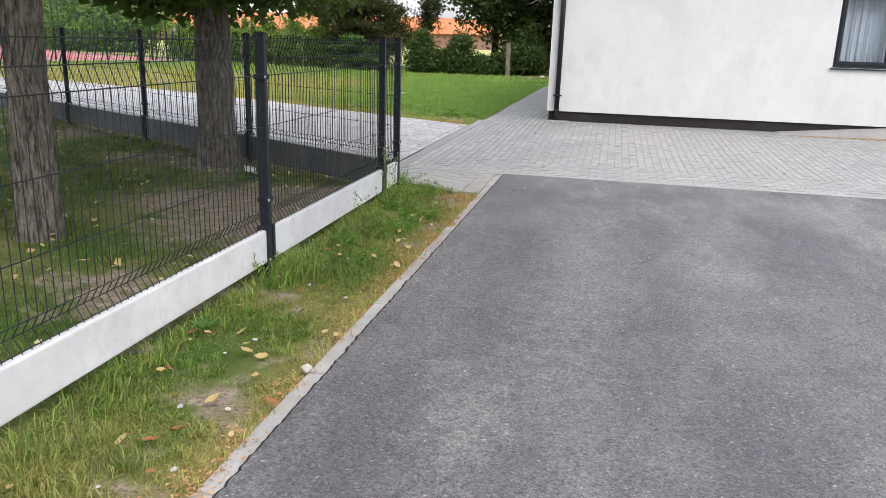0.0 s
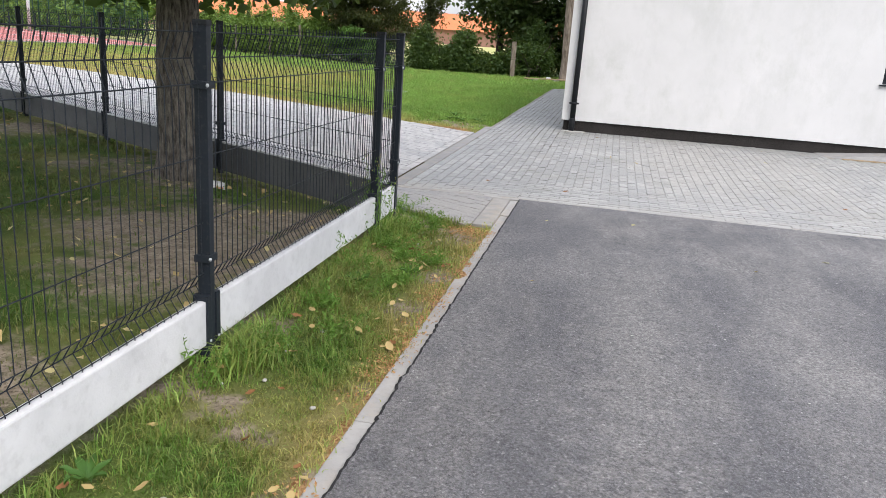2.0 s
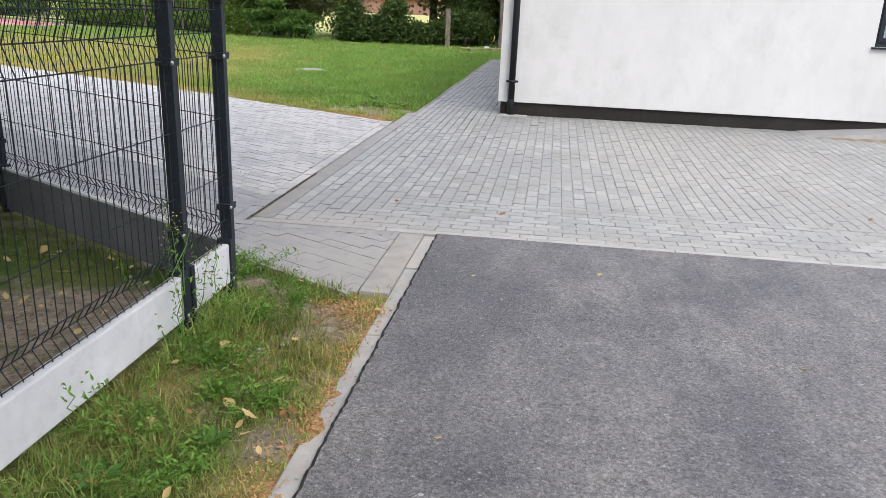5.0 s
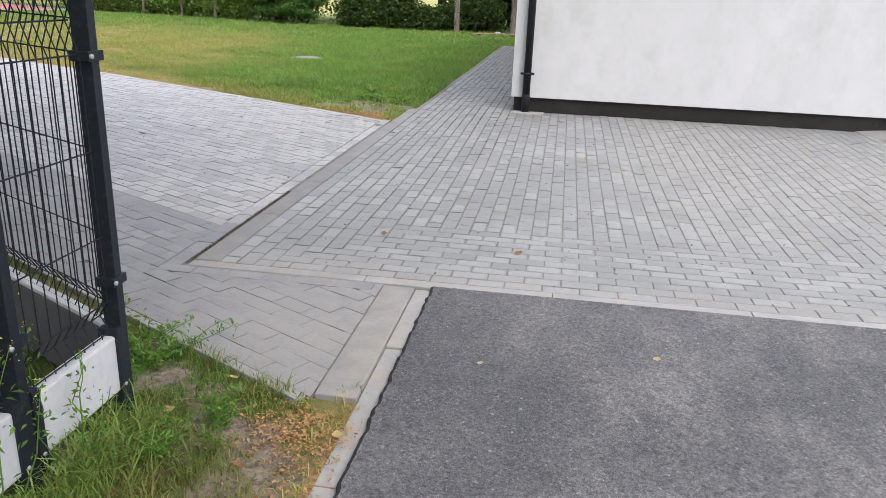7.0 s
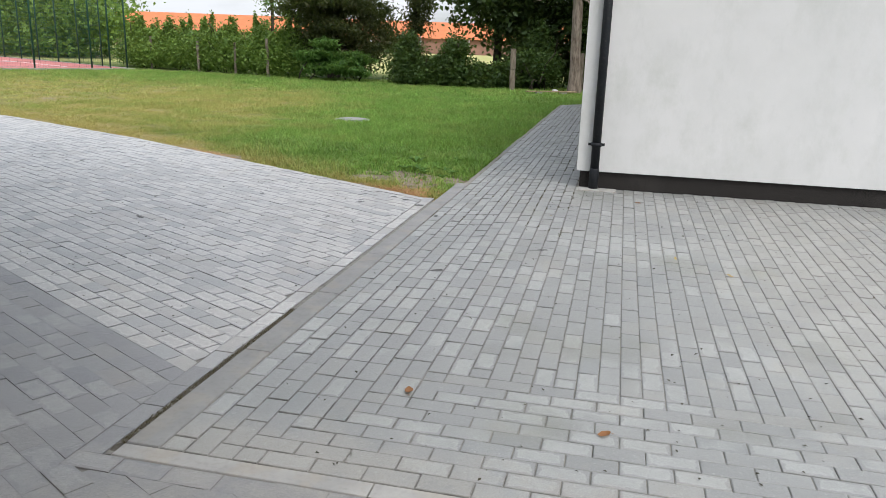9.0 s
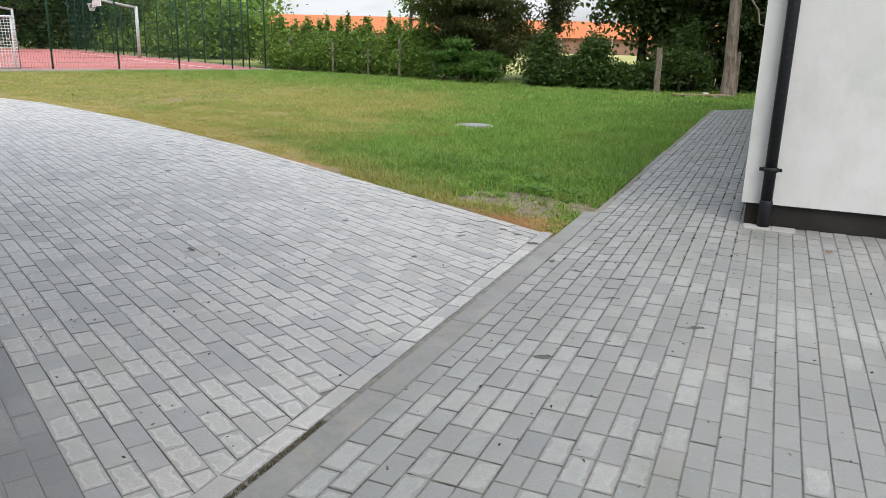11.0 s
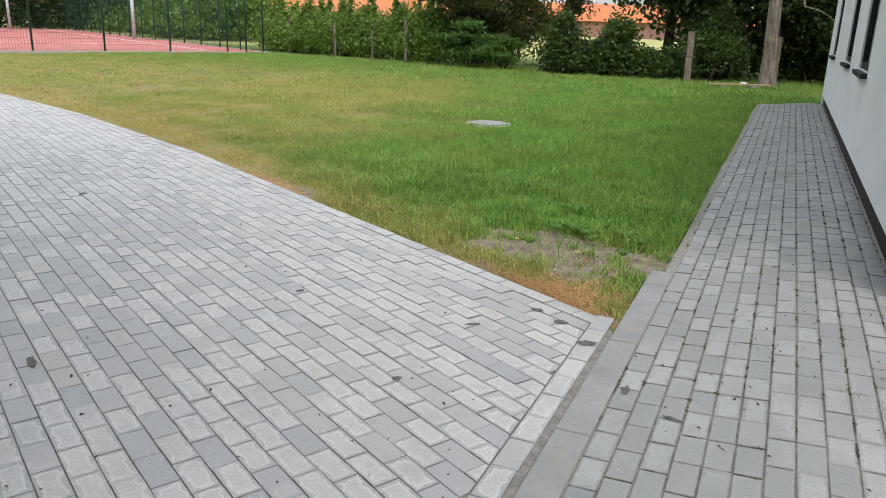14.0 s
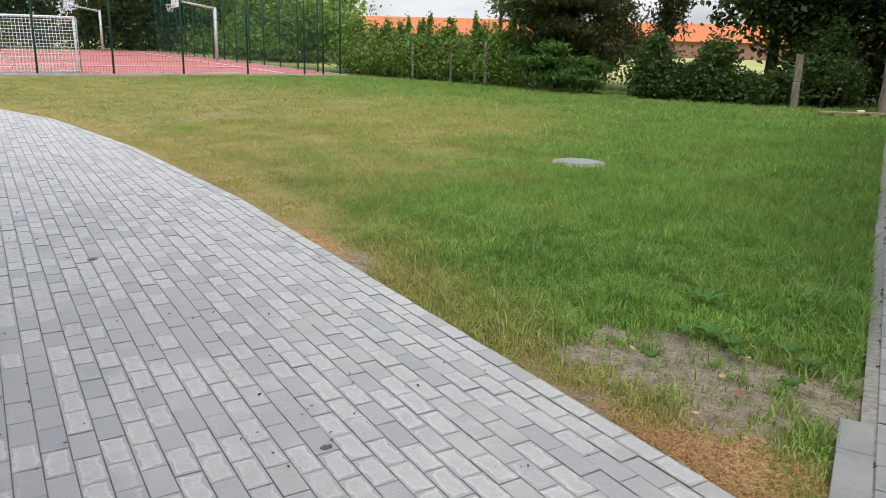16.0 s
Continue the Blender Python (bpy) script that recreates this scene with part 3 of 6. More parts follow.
for i in range(0, len(cuts) - 1):
    if i % 2 == 0:
        side.append(((WALL_X, cuts[i], 0.265), (WALL_X + 0.4, cuts[i + 1], H_TOP)))
    else:
        side += [((WALL_X, cuts[i], 0.265), (WALL_X + 0.4, cuts[i + 1], 1.14)), ((WALL_X, cuts[i], 2.5), (WALL_X + 0.4, cuts[i + 1], H_TOP))]
for lo, hi in side:
    part("side_wall", boxes("side_wall", M_RENDER, (lo, hi)), house, "white render in shade")
part("back_wall", boxes("back_wall", M_RENDER, ((WALL_X, 28.3, -0.05), (15, 28.6, H_TOP))), house)
part("end_wall", boxes("end_wall", M_RENDER, ((15, WALL_Y, -0.05), (15.3, 28.6, H_TOP))), house)
rv = [(WALL_X - 0.35, WALL_Y - 0.35, H_TOP), (15.6, WALL_Y - 0.35, H_TOP), (15.6, 28.9, H_TOP), (WALL_X - 0.35, 28.9, H_TOP), (3.0, 21.6, 5.2), (11.5, 21.6, 5.2)]
part("roof", mesh("roof", rv, [(0, 1, 5, 4), (1, 2, 5), (2, 3, 4, 5), (3, 0, 4), (3, 2, 1, 0)], M_ANTHRACITE), house, "dark hipped roof")
part("inside_floor", boxes("inside_floor", M_DARK, ((WALL_X + 0.3, WALL_Y + 0.3, 0.0), (15, 28.3, 0.05))), house)


def window_unit(name, x0, x1, z0, z1, y, leaves):
    """A dark-framed window in a wall that faces -y, with sill, sashes, panes and a sheer curtain."""
    w = thing(name, None, "anthracite framed window with sheer white curtains", "window", kind="structure")
    f = 0.06
    part("window_frame", boxes("window_frame", M_ANTHRACITE, ((x0, y + 0.10, z0), (x0 + f, y + 0.18, z1)), ((x1 - f, y + 0.10, z0), (x1, y + 0.18, z1)),
         ((x0 + f, y + 0.10, z0), (x1 - f, y + 0.18, z0 + f)), ((x0 + f, y + 0.10, z1 - f), (x1 - f, y + 0.18, z1))), w)
    part("window_sill", boxes("window_sill", M_ANTHRACITE, ((x0 - 0.04, y - 0.04, z0 - 0.028), (x1 + 0.04, y + 0.10, z0 - 0.002)), bevel=0.004), w, "projecting dark metal sill")
    span = (x1 - x0 - 2 * f) / leaves
    for i in range(leaves):
        a, b = x0 + f + i * span, x0 + f + (i + 1) * span
        s = part("sash", boxes("sash", M_ANTHRACITE, ((a, y + 0.085, z0 + f), (a + 0.055, y + 0.15, z1 - f)), ((b - 0.055, y + 0.085, z0 + f), (b, y + 0.15, z1 - f)),
                 ((a + 0.055, y + 0.085, z0 + f), (b - 0.055, y + 0.15, z0 + f + 0.055)), ((a + 0.055, y + 0.085, z1 - f - 0.055), (b - 0.055, y + 0.15, z1 - f))), w)
        p = part("pane", boxes("pane", M_GLASS, ((a + 0.05, y + 0.115, z0 + f + 0.05), (b - 0.05, y + 0.121, z1 - f - 0.05))), s)
        p.visible_shadow = False
    xs = np.linspace(x0 + 0.05, x1 - 0.05, 140)
    ys = y + 0.30 + 0.022 * np.sin(xs * 55 + 2 * np.sin(xs * 7)) + 0.012 * np.sin(xs * 131)
    v = np.concatenate([np.stack([xs, ys, np.full_like(xs, z0 + 0.06)], 1), np.stack([xs, ys, np.full_like(xs, z1 - 0.12)], 1)])
    k = np.arange(len(xs) - 1)
    part("curtain", quads("curtain", v, np.stack([k, k + 1, k + 1 + len(xs), k + len(xs)], 1), M_CURTAIN), w, "gathered sheer curtain")
    return w


window_unit("window_1", WX0, WX1, WZ0, WZ1, WALL_Y, 2)
for i, (a, b) in enumerate(SIDE):
    w = thing("window_%d" % (i + 2), None, "narrow anthracite window in the shaded side wall", "window", kind="structure")
    part("window_frame", boxes("window_frame", M_ANTHRACITE, ((WALL_X + 0.02, a, 1.14), (WALL_X + 0.10, a + 0.07, 2.5)), ((WALL_X + 0.02, b - 0.07, 1.14), (WALL_X + 0.10, b, 2.5)),
         ((WALL_X + 0.02, a + 0.07, 1.14), (WALL_X + 0.10, b - 0.07, 1.21)), ((WALL_X + 0.02, a + 0.07, 2.43), (WALL_X + 0.10, b - 0.07, 2.5))), w)
    part("window_sill", boxes("window_sill", M_ANTHRACITE, ((WALL_X - 0.06, a - 0.05, 1.075), (WALL_X + 0.02, b + 0.05, 1.125)), bevel=0.005), w, "projecting dark sill")
    p = part("pane", boxes("pane", M_GLASS, ((WALL_X + 0.05, a + 0.07, 1.21), (WALL_X + 0.056, b - 0.07, 2.43))), w)
    p.visible_shadow = False

# downpipe at the corner
PX, PY = -0.93, WALL_Y - 0.075
downpipe = thing("downpipe", None, "anthracite round rainwater downpipe at the house corner", "downpipe")
part("pipe", tubes("pipe", M_PIPE, [([(PX, PY, 0.30), (PX, PY, H_TOP)], 0.045, 18)]), downpipe)
part("boot", tubes("boot", M_PIPE, [([(PX, PY, 0.085), (PX, PY, 0.30), (PX, PY, 0.31)], [0.05, 0.05, 0.046], 18)]), downpipe, "wider black base pipe")
for z in (0.56, 2.3):
    c = part("clip", tubes("clip", M_PIPE, [([(PX, PY, z - 0.018), (PX, PY, z + 0.018)], 0.056, 18)]), downpipe)
    part("bracket", boxes("bracket", M_PIPE, ((PX - 0.085, PY - 0.006, z - 0.014), (PX + 0.085, PY + 0.006, z + 0.014)), ((PX - 0.012, PY + 0.05, z - 0.012), (PX + 0.012, WALL_Y + 0.01, z + 0.012))), c)
drain = thing("drain_cover", boxes("drain_cover", M_KERB, ((PX - 0.15, PY - 0.13, 0.0), (PX + 0.06, PY + 0.05, 0.097)), ((PX + 0.065, PY - 0.13, 0.0), (PX + 0.24, PY + 0.05, 0.095)), bevel=0.006),
              "pale concrete drain collar at the downpipe", "drain")

# ramp along the front wall
RX0, RX1, RY0 = 3.0, 9.0, 14.22
access = thing("ramp", None, "low paved ramp rising along the front wall", "ramp", kind="structure")
part("ramp_body", mesh("ramp_body", [(RX0, RY0, -0.05), (RX1, RY0, -0.05), (RX1, WALL_Y + 0.03, -0.05), (RX0, WALL_Y + 0.03, -0.05),
     (RX0, RY0, 0.08), (RX1, RY0, 0.16), (RX1, WALL_Y + 0.03, 0.60), (RX0, WALL_Y + 0.03, 0.09)],
     [(3, 2, 1, 0), (4, 5, 6, 7), (0, 1, 5, 4), (1, 2, 6, 5), (2, 3, 7, 6), (3, 0, 4, 7)], M_SLAB), access)
part("ramp_edge", mesh("ramp_edge", [(RX0 + 0.3, RY0 - 0.06, -0.04), (RX1, RY0 - 0.06, -0.04), (RX1, RY0 - 0.002, -0.04), (RX0 + 0.3, RY0 - 0.002, -0.04),
     (RX0 + 0.3, RY0 - 0.06, 0.086), (RX1, RY0 - 0.06, 0.12), (RX1, RY0 - 0.002, 0.15), (RX0 + 0.3, RY0 - 0.002, 0.09)],
     [(3, 2, 1, 0), (4, 5, 6, 7), (0, 1, 5, 4), (1, 2, 6, 5), (2, 3, 7, 6), (3, 0, 4, 7)], M_WOOD), access, "brownish edging of the ramp")

# ---- mesh fence on concrete boards ----
FX = -1.972
POST_H, BOARD0, BOARD1 = 1.51, 0.10, 0.31


def fence_post(fence, x, y, turn, sides=(1, 1)):
    """A capped rectangular post with clamps and the plates that hold the boards."""
    m = pose(x, y, 0, 0, 0, turn)
    p = part("fence_post", boxes("fence_post", M_ANTHRACITE, ((-0.03, -0.02, -0.1), (0.03, 0.02, POST_H - 0.02)), bevel=0.003), fence, "anthracite powder-coated steel post")
    p.matrix_basis = m
    part("cap", boxes("cap", M_PIPE, ((-0.033, -0.023, POST_H - 0.025), (0.033, 0.023, POST_H)), bevel=0.006), p, "black plastic cap")
    for s, on in zip((-1, 1), sides):
        if on:
            part("board_holder", boxes("board_holder", M_ANTHRACITE, ((-0.037, s * 0.038 - 0.017, 0.05), (0.037, s * 0.038 + 0.017, 0.335)), bevel=0.002), p)
            part("bolt", tubes("bolt", M_STEEL, [([(0.034, s * 0.036, 0.12), (0.041, s * 0.036, 0.12)], 0.007, 8)]), p, "galvanised bolt")
    for z in (0.50, 1.25):
        part("clamp", boxes("clamp", M_ANTHRACITE, ((-0.035, -0.040, z - 0.016), (0.035, 0.040, z + 0.016)), bevel=0.002), p)
        part("bolt", tubes("bolt", M_STEEL, [([(0.034, -0.031, z), (0.042, -0.031, z)], 0.008, 8)]), p, "galvanised bolt")
    return p


PROFILE = [(0.0, 1.495), (0.0, 1.46), (0.036, 1.355), (0.0, 1.255), (0.0, 0.43), (0.034, 0.375), (0.0, 0.32), (0.0, 0.305)]
RAILS = [(0, 1.46), (0.036, 1.355), (0, 1.255), (0, 0.95), (0, 0.66), (0, 0.43), (0.034, 0.375), (0, 0.32)]
wire_mesh_one = wires("vertical_wire", M_ANTHRACITE, [((o0, 0, z0), (o1, 0, z1)) for (o0, z0), (o1, z1) in zip(PROFILE[:-1], PROFILE[1:])], 0.0026)


def fence_panel(fence, x0, y0, x1, y1):
    """A welded wire panel with two folds, between two posts; its folds point to the right of the way from 0 to 1."""
    a, b = np.array([x0, y0]), np.array([x1, y1])
    length = np.linalg.norm(b - a)
    w = (b - a) / length
    side = np.array([w[1], -w[0]])
    rails = [((*(a + w * 0.02 + side * o), z), (*(b - w * 0.02 + side * o), z)) for o, z in RAILS]
    p = part("fence_panel", wires("fence_panel", M_ANTHRACITE, rails[:1], 0.0028), fence, "dark welded wire mesh panel with folded ribs")
    for rail in rails[1:]:
        part("horizontal_wire", wires("horizontal_wire", M_ANTHRACITE, [rail], 0.0028), p)
    turn = math.degrees(math.atan2(side[1], side[0]))
    for s in np.arange(0.035, length - 0.02, 0.05):
        q = a + w * s
        part("vertical_wire", wire_mesh_one, p).matrix_basis = pose(q[0], q[1], 0, 0, 0, turn)
    return p


def gravel_board(fence, x0, y0, x1, y1, dark=False):
    a, b = Vector((x0, y0)), Vector((x1, y1))
    L = (b - a).length
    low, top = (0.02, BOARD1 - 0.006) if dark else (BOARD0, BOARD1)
    g = part("gravel_board", boxes("gravel_board", M_DARKBOARD if dark else M_BOARD, ((0.045, -0.026, low), (L - 0.045, 0.026, top)), bevel=0.009), fence, "board with a dark face" if dark else "smooth pale concrete board")
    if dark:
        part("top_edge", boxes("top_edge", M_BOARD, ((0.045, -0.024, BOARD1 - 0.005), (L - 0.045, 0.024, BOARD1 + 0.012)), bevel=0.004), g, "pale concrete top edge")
    g.matrix_basis = pose(x0, y0, 0, 0, 0, math.degrees(math.atan2(b.y - a.y, b.x - a.x)))
    return g


posts_1 = [-3.31, -0.78, 1.75, 4.28, 6.76, 7.275]
verge_fence = thing("mesh_fence", None, "dark wire mesh fence on pale concrete boards beside the verge", "fence", "mesh fences")
for y0, y1 in zip(posts_1[:-1], posts_1[1:]):
    fence_panel(verge_fence, FX, y1, FX, y0).matrix_basis = pose(0, 0, 0)
    gravel_board(verge_fence, FX, y0, FX, y1)
for y0 in posts_1:
    fence_post(verge_fence, FX, y0, 0, (1, y0 < 7))
CORNER = np.array([FX, 7.275])
drive_fence = thing("mesh_fence", None, "dark wire mesh fence on dark-faced boards along the drive", "fence", "mesh fences")
pts2 = [CORNER - D * 2.52 * i for i in range(8)]
for p0, p1 in zip(pts2[:-1], pts2[1:]):
    fence_panel(drive_fence, *p0, *p1)
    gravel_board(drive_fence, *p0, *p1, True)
for p in pts2[1:]:
    fence_post(drive_fence, *p, 90 - math.degrees(ANG))

# ---- foliage ----


def leaves_mesh(name, centres, size, mat, seed, flat=0.0, long=1.5, droop=0.0):
    """Folded leaves, four points and two triangles each, at the given places."""
    r = np.random.default_rng(seed)
    c = np.asarray(centres, float)
    n = len(c)
    nrm = r.normal(size=(n, 3))
    nrm[:, 2] = np.abs(nrm[:, 2]) + flat
    nrm /= np.linalg.norm(nrm, axis=1)[:, None]
    t = r.normal(size=(n, 3))
    t[:, 2] -= droop
    t -= nrm * (t * nrm).sum(1)[:, None]
    t /= np.linalg.norm(t, axis=1)[:, None]
    s = np.cross(nrm, t)
    L = (size * r.uniform(0.65, 1.25, n))[:, None]
    W = L / long
    fold = nrm * L * 0.14
    v = np.stack([c - t * L * 0.5, c + s * W * 0.5 + fold - t * L * 0.08, c + t * L * 0.5, c - s * W * 0.5 + fold - t * L * 0.08], 1).reshape(-1, 3)
    k = np.arange(n)[:, None] * 4
    f = np.concatenate([k + [[0, 1, 2]], k + [[0, 2, 3]]])
    return quads(name, v, f, mat)


def clumps(blobs, n, seed, shell=0.35, rough=0.5):
    """Places for leaves in lumpy, gappy blobs: each (centre, radii); n leaves in all, shared by surface."""
    r = np.random.default_rng(seed)
    w = np.array([rx * ry + ry * rz + rx * rz for _, (rx, ry, rz) in blobs])
    out = []
    for (c, rad), m in zip(blobs, np.maximum((n * w / w.sum()).astype(int), 4)):
        subs = r.normal(size=(max(10, m // 30), 3))
        subs /= np.linalg.norm(subs, axis=1)[:, None]
        subs *= r.uniform(shell, 1.08, (len(subs), 1))
        pick = r.integers(0, len(subs), m)
        p = subs[pick] + r.normal(size=(m, 3)) * rough * r.uniform(0.25, 0.8, (len(subs), 1))[pick]
        out.append(np.array(c) + p * np.array(rad))
    return np.concatenate(out)


def limb(a, b, r0, r1, seed, n=6, wob=0.08):
    r = np.random.default_rng(seed)
    a, b = np.array(a, float), np.array(b, float)
    L = np.linalg.norm(b - a)
    pts = [a + (b - a) * t + (r.normal(size=3) * wob * L * math.sin(math.pi * t) if 0 < t < 1 else 0) for t in np.linspace(0, 1, n)]
    return pts, list(np.linspace(r0, r1, n)), 7


def trunk_mesh(name, x, y, z0, z1, r, mat, seed, flare=1.2, lean=(0, 0), sides=28, rings=30):
    """A trunk with ribs, knots and a flared foot."""
    rr_ = np.random.default_rng(seed)
    ph = rr_.uniform(0, 6.28, 4)
    v, f = [], []
    for i in range(rings):
        t = i / (rings - 1)
        z = z0 + (z1 - z0) * t
        base = r * (1 - 0.2 * t) * (1 + (flare - 1) * math.exp(-max(z, 0) * 4.2))
        for j in range(sides):
            a = 2 * math.pi * j / sides
            q = base * (1 + 0.05 * math.sin(3 * a + ph[0] + z) + 0.035 * math.sin(7 * a + ph[1] - 0.7 * z) * (1 + 2 * math.exp(-max(z, 0) * 5)) + 0.03 * math.sin(5 * z + ph[2] + 2 * a) + rr_.normal(0, 0.008))
            v.append((x + lean[0] * t + q * math.cos(a), y + lean[1] * t + q * math.sin(a), z))
    for i in range(rings - 1):
        for j in range(sides):
            a, b = i * sides + j, i * sides + (j + 1) % sides
            f.append((a, b, b + sides, a + sides))
    return mesh(name, v, f, mat, True)


def lime_tree(x, y, r, seed, spread=3.0, low=2.0, lean=(0, 0), n=32000, skirt=0.0, skirt_z=2.0):
    rs = np.random.default_rng(seed)
    t = thing("lime_tree", None, "lime tree with furrowed grey-brown bark and drooping dark leaves", "tree", "yard trees")
    part("trunk", trunk_mesh("trunk", x, y, -0.08, 3.6, r, M_BARK, seed, lean=lean), t)
    lines, blobs = [], []
    for i in range(13):
        a = i * 2.4 + rs.uniform(-0.4, 0.4)
        z = rs.uniform(1.9, 3.4)
        reach = spread * rs.uniform(0.6, 1.05)
        tip = (x + lean[0] + reach * math.cos(a), y + lean[1] + reach * math.sin(a), z + rs.uniform(0.3, 2.0))
        lines.append(limb((x + lean[0] * z / 3.6, y + lean[1] * z / 3.6, z), tip, 0.07, 0.012, seed * 31 + i))
        blobs.append((tip, (0.95, 0.95, 0.75)))
        blobs.append(((x + lean[0] + 0.5 * reach * math.cos(a), y + lean[1] + 0.5 * reach * math.sin(a), tip[2] + 0.1), (0.8, 0.8, 0.6)))
    blobs += [((x, y, 5.0), (spread * 0.8, spread * 0.8, 1.8)), ((x, y, 6.6), (spread * 0.6, spread * 0.6, 1.8))]
    if skirt:
        for i in range(16):
            a, q = i * 2.4, skirt * (0.35 + 0.65 * (i % 4) / 3)
            blobs.append(((x + q * math.cos(a), y + q * math.sin(a), skirt_z + 0.12 * math.sin(i * 1.9)), (0.5, 0.5, 0.26)))
    for line in lines:
        part("limb", tubes("limb", M_BARK, [line]), t)
    pts = clumps(blobs, n, seed + 5)
    pts = pts[(pts[:, 2] > low) | ((np.hypot(pts[:, 0] - x, pts[:, 1] - y) > 0.6) & (pts[:, 2] > low - 0.25))]
    part("crown", leaves_mesh("crown", pts, 0.13, M_LIME, seed + 6, 0.4, 1.15, 0.7), t)
    return t


lime_tree(-3.95, 4.62, 0.142, 11, 3.3, 2.2, (0.14, 0.0))
lime_tree(-4.36, 8.05, 0.21, 12, 3.6, 1.68, skirt=1.35, skirt_z=2.0)
lime_tree(-8.85, 10.3, 0.20, 13, 3.2, 2.1, (0.15, 0.1))


def shrub(name, label, blobs, n, size, mat, seed, category="shrub", group="", stems=5, long=1.6, flat=0.3, droop=0.3):
    rs = np.random.default_rng(seed)
    t = thing(name, None, label, category, group)
    lines = []
    for i in range(stems):
        b = blobs[i % len(blobs)][0]
        lines.append(limb((b[0] + rs.normal(0, 0.25), b[1] + rs.normal(0, 0.2), -0.05), (b[0] + rs.normal(0, 0.4), b[1] + rs.normal(0, 0.3), b[2] + 0.3), 0.035, 0.012, seed * 17 + i))
    for line in lines:
        part("stem", tubes("stem", M_TWIG, [line]), t)
    pts = clumps(blobs, n, seed)
    part("foliage", leaves_mesh("foliage", pts[pts[:, 2] > 0.02], size, mat, seed + 1, flat, long, droop), t)
    return t


# hedge behind the lawn: a row of shrubs
hedge_a, hedge_b = np.array([-25.0, 42.0]), np.array([-14.2, 37.3])
for i in range(9):
    p = hedge_a + (hedge_b - hedge_a) * (i + 0.2) / 8.6
    rs = np.random.default_rng(300 + i)
    h = 1.6 + rs.uniform(-0.15, 0.25)
    bl = [((p[0] + rs.normal(0, 0.2), p[1] + rs.normal(0, 0.15), 0.62), (1.05, 0.7, 0.62)), ((p[0], p[1], h * 0.62), (1.0, 0.65, 0.62)), ((p[0] + rs.normal(0, 0.3), p[1], h - 0.25), (0.55, 0.5, 0.5)),
          ((p[0] + rs.normal(0, 0.4), p[1], h + 0.2), (0.18, 0.18, 0.5)), ((p[0] + rs.normal(0, 0.5), p[1] + 0.2, h + 0.3), (0.12, 0.12, 0.55))]
    shrub("hedge_shrub", "dense mid-green deciduous hedge shrub with loose top shoots", bl, 9500, 0.135, M_HEDGE, 310 + i, "hedge", "hedge shrubs")

# old posts along the hedge line
M_POST = bark_material("grey_post_wood", (0.10, 0.08, 0.06), (0.22, 0.19, 0.15), 16)
for x, y, h, w, mat in ((-23.0, 40.1, 1.5, 0.045, M_POST), (-19.6, 38.6, 1.35, 0.05, M_POST), (-17.4, 37.9, 1.35, 0.045, M_POST), (-15.3, 36.75, 1.55, 0.055, M_POST)):
    p = thing("old_fence_post", boxes("old_fence_post", mat, ((-w, -w, -0.2), (w, w, h)), bevel=0.015), "weathered old fence post in front of the hedge", "post", "old fence posts")
    p.matrix_world = pose(x, y, 0, random.uniform(-2, 2), random.uniform(-2, 2), 20)
p = thing("old_fence_post", boxes("old_fence_post", M_POST, ((-0.10, -0.09, -0.2), (0.10, 0.09, 0.72)), ((-0.09, -0.085, 0.73), (0.11, 0.085, 1.48)), bevel=0.02), "thick yellowish wooden post overgrown with ivy", "post", "old fence posts")
p.matrix_world = pose(-4.72, 35.25, 0, 0, -1.2, 12)
p = thing("old_fence_post", boxes("old_fence_post", M_POST, ((-0.06, -0.06, -0.2), (0.06, 0.06, 1.4)), bevel=0.02), "grey post beside the pine trunk", "post", "old fence posts")
p.matrix_world = pose(-2.2, 35.5, 0, 0, -1, 5)


def big_tree(name, label, x, y, r, h, blobs, n, size, mat, bark, seed, long=1.6, flat=0.2, droop=0.4):
    t = thing(name, None, label, "tree", "")
    part("trunk", trunk_mesh("trunk", x, y, -0.1, h, r, bark, seed, 1.25, sides=14, rings=14), t)
    for i, b in enumerate(blobs):
        part("limb", tubes("limb", bark, [limb((x, y, min(h, b[0][2] - 0.2)), b[0], 0.06, 0.015, seed * 7 + i)]), t)
    pts = clumps(blobs, n, seed + 2)
    part("crown", leaves_mesh("crown", pts[pts[:, 2] > 0.05], size, mat, seed + 3, flat, long, droop), t)
    return t


# dark conifer
bl = [((-12.9 + 2.3 * math.cos(i * 2.4) * (0.4 + 0.6 * (i % 3) / 2), 38.9 + 1.5 * math.sin(i * 2.4), 0.7 + 0.13 * i), (0.95, 0.9, 0.5)) for i in range(28)]
rs = np.random.default_rng(41)
for i in range(46):
    z = rs.uniform(1.6, 10)
    a = rs.uniform(0, 6.28)
    q = (3.0 - 0.22 * z) * rs.uniform(0.35, 1.0)
    bl.append(((-12.9 + q * math.cos(a), 38.2 + q * math.sin(a), z), (0.95, 0.95, 0.32)))
big_tree("conifer", "tall dark conifer with heavy drooping sprays", -12.9, 38.2, 0.24, 10.5, bl, 46000, 0.21, M_CONIFER, M_TWIG, 42, 2.6, 0.2, 1.2)
bl = [((-9.4 + rs.normal(0, 0.4), 38.5 + rs.normal(0, 0.3), z), (0.55, 0.5, 0.5)) for z in np.linspace(2.2, 6.5, 9)]
big_tree("conifer", "slim dark conifer hanging over the gap", -9.4, 38.5, 0.12, 6.5, bl, 7000, 0.17, M_CONIFER, M_TWIG, 52, 2.4, 0.2, 1.2)
# feathery shrub below it
rs = np.random.default_rng(60)
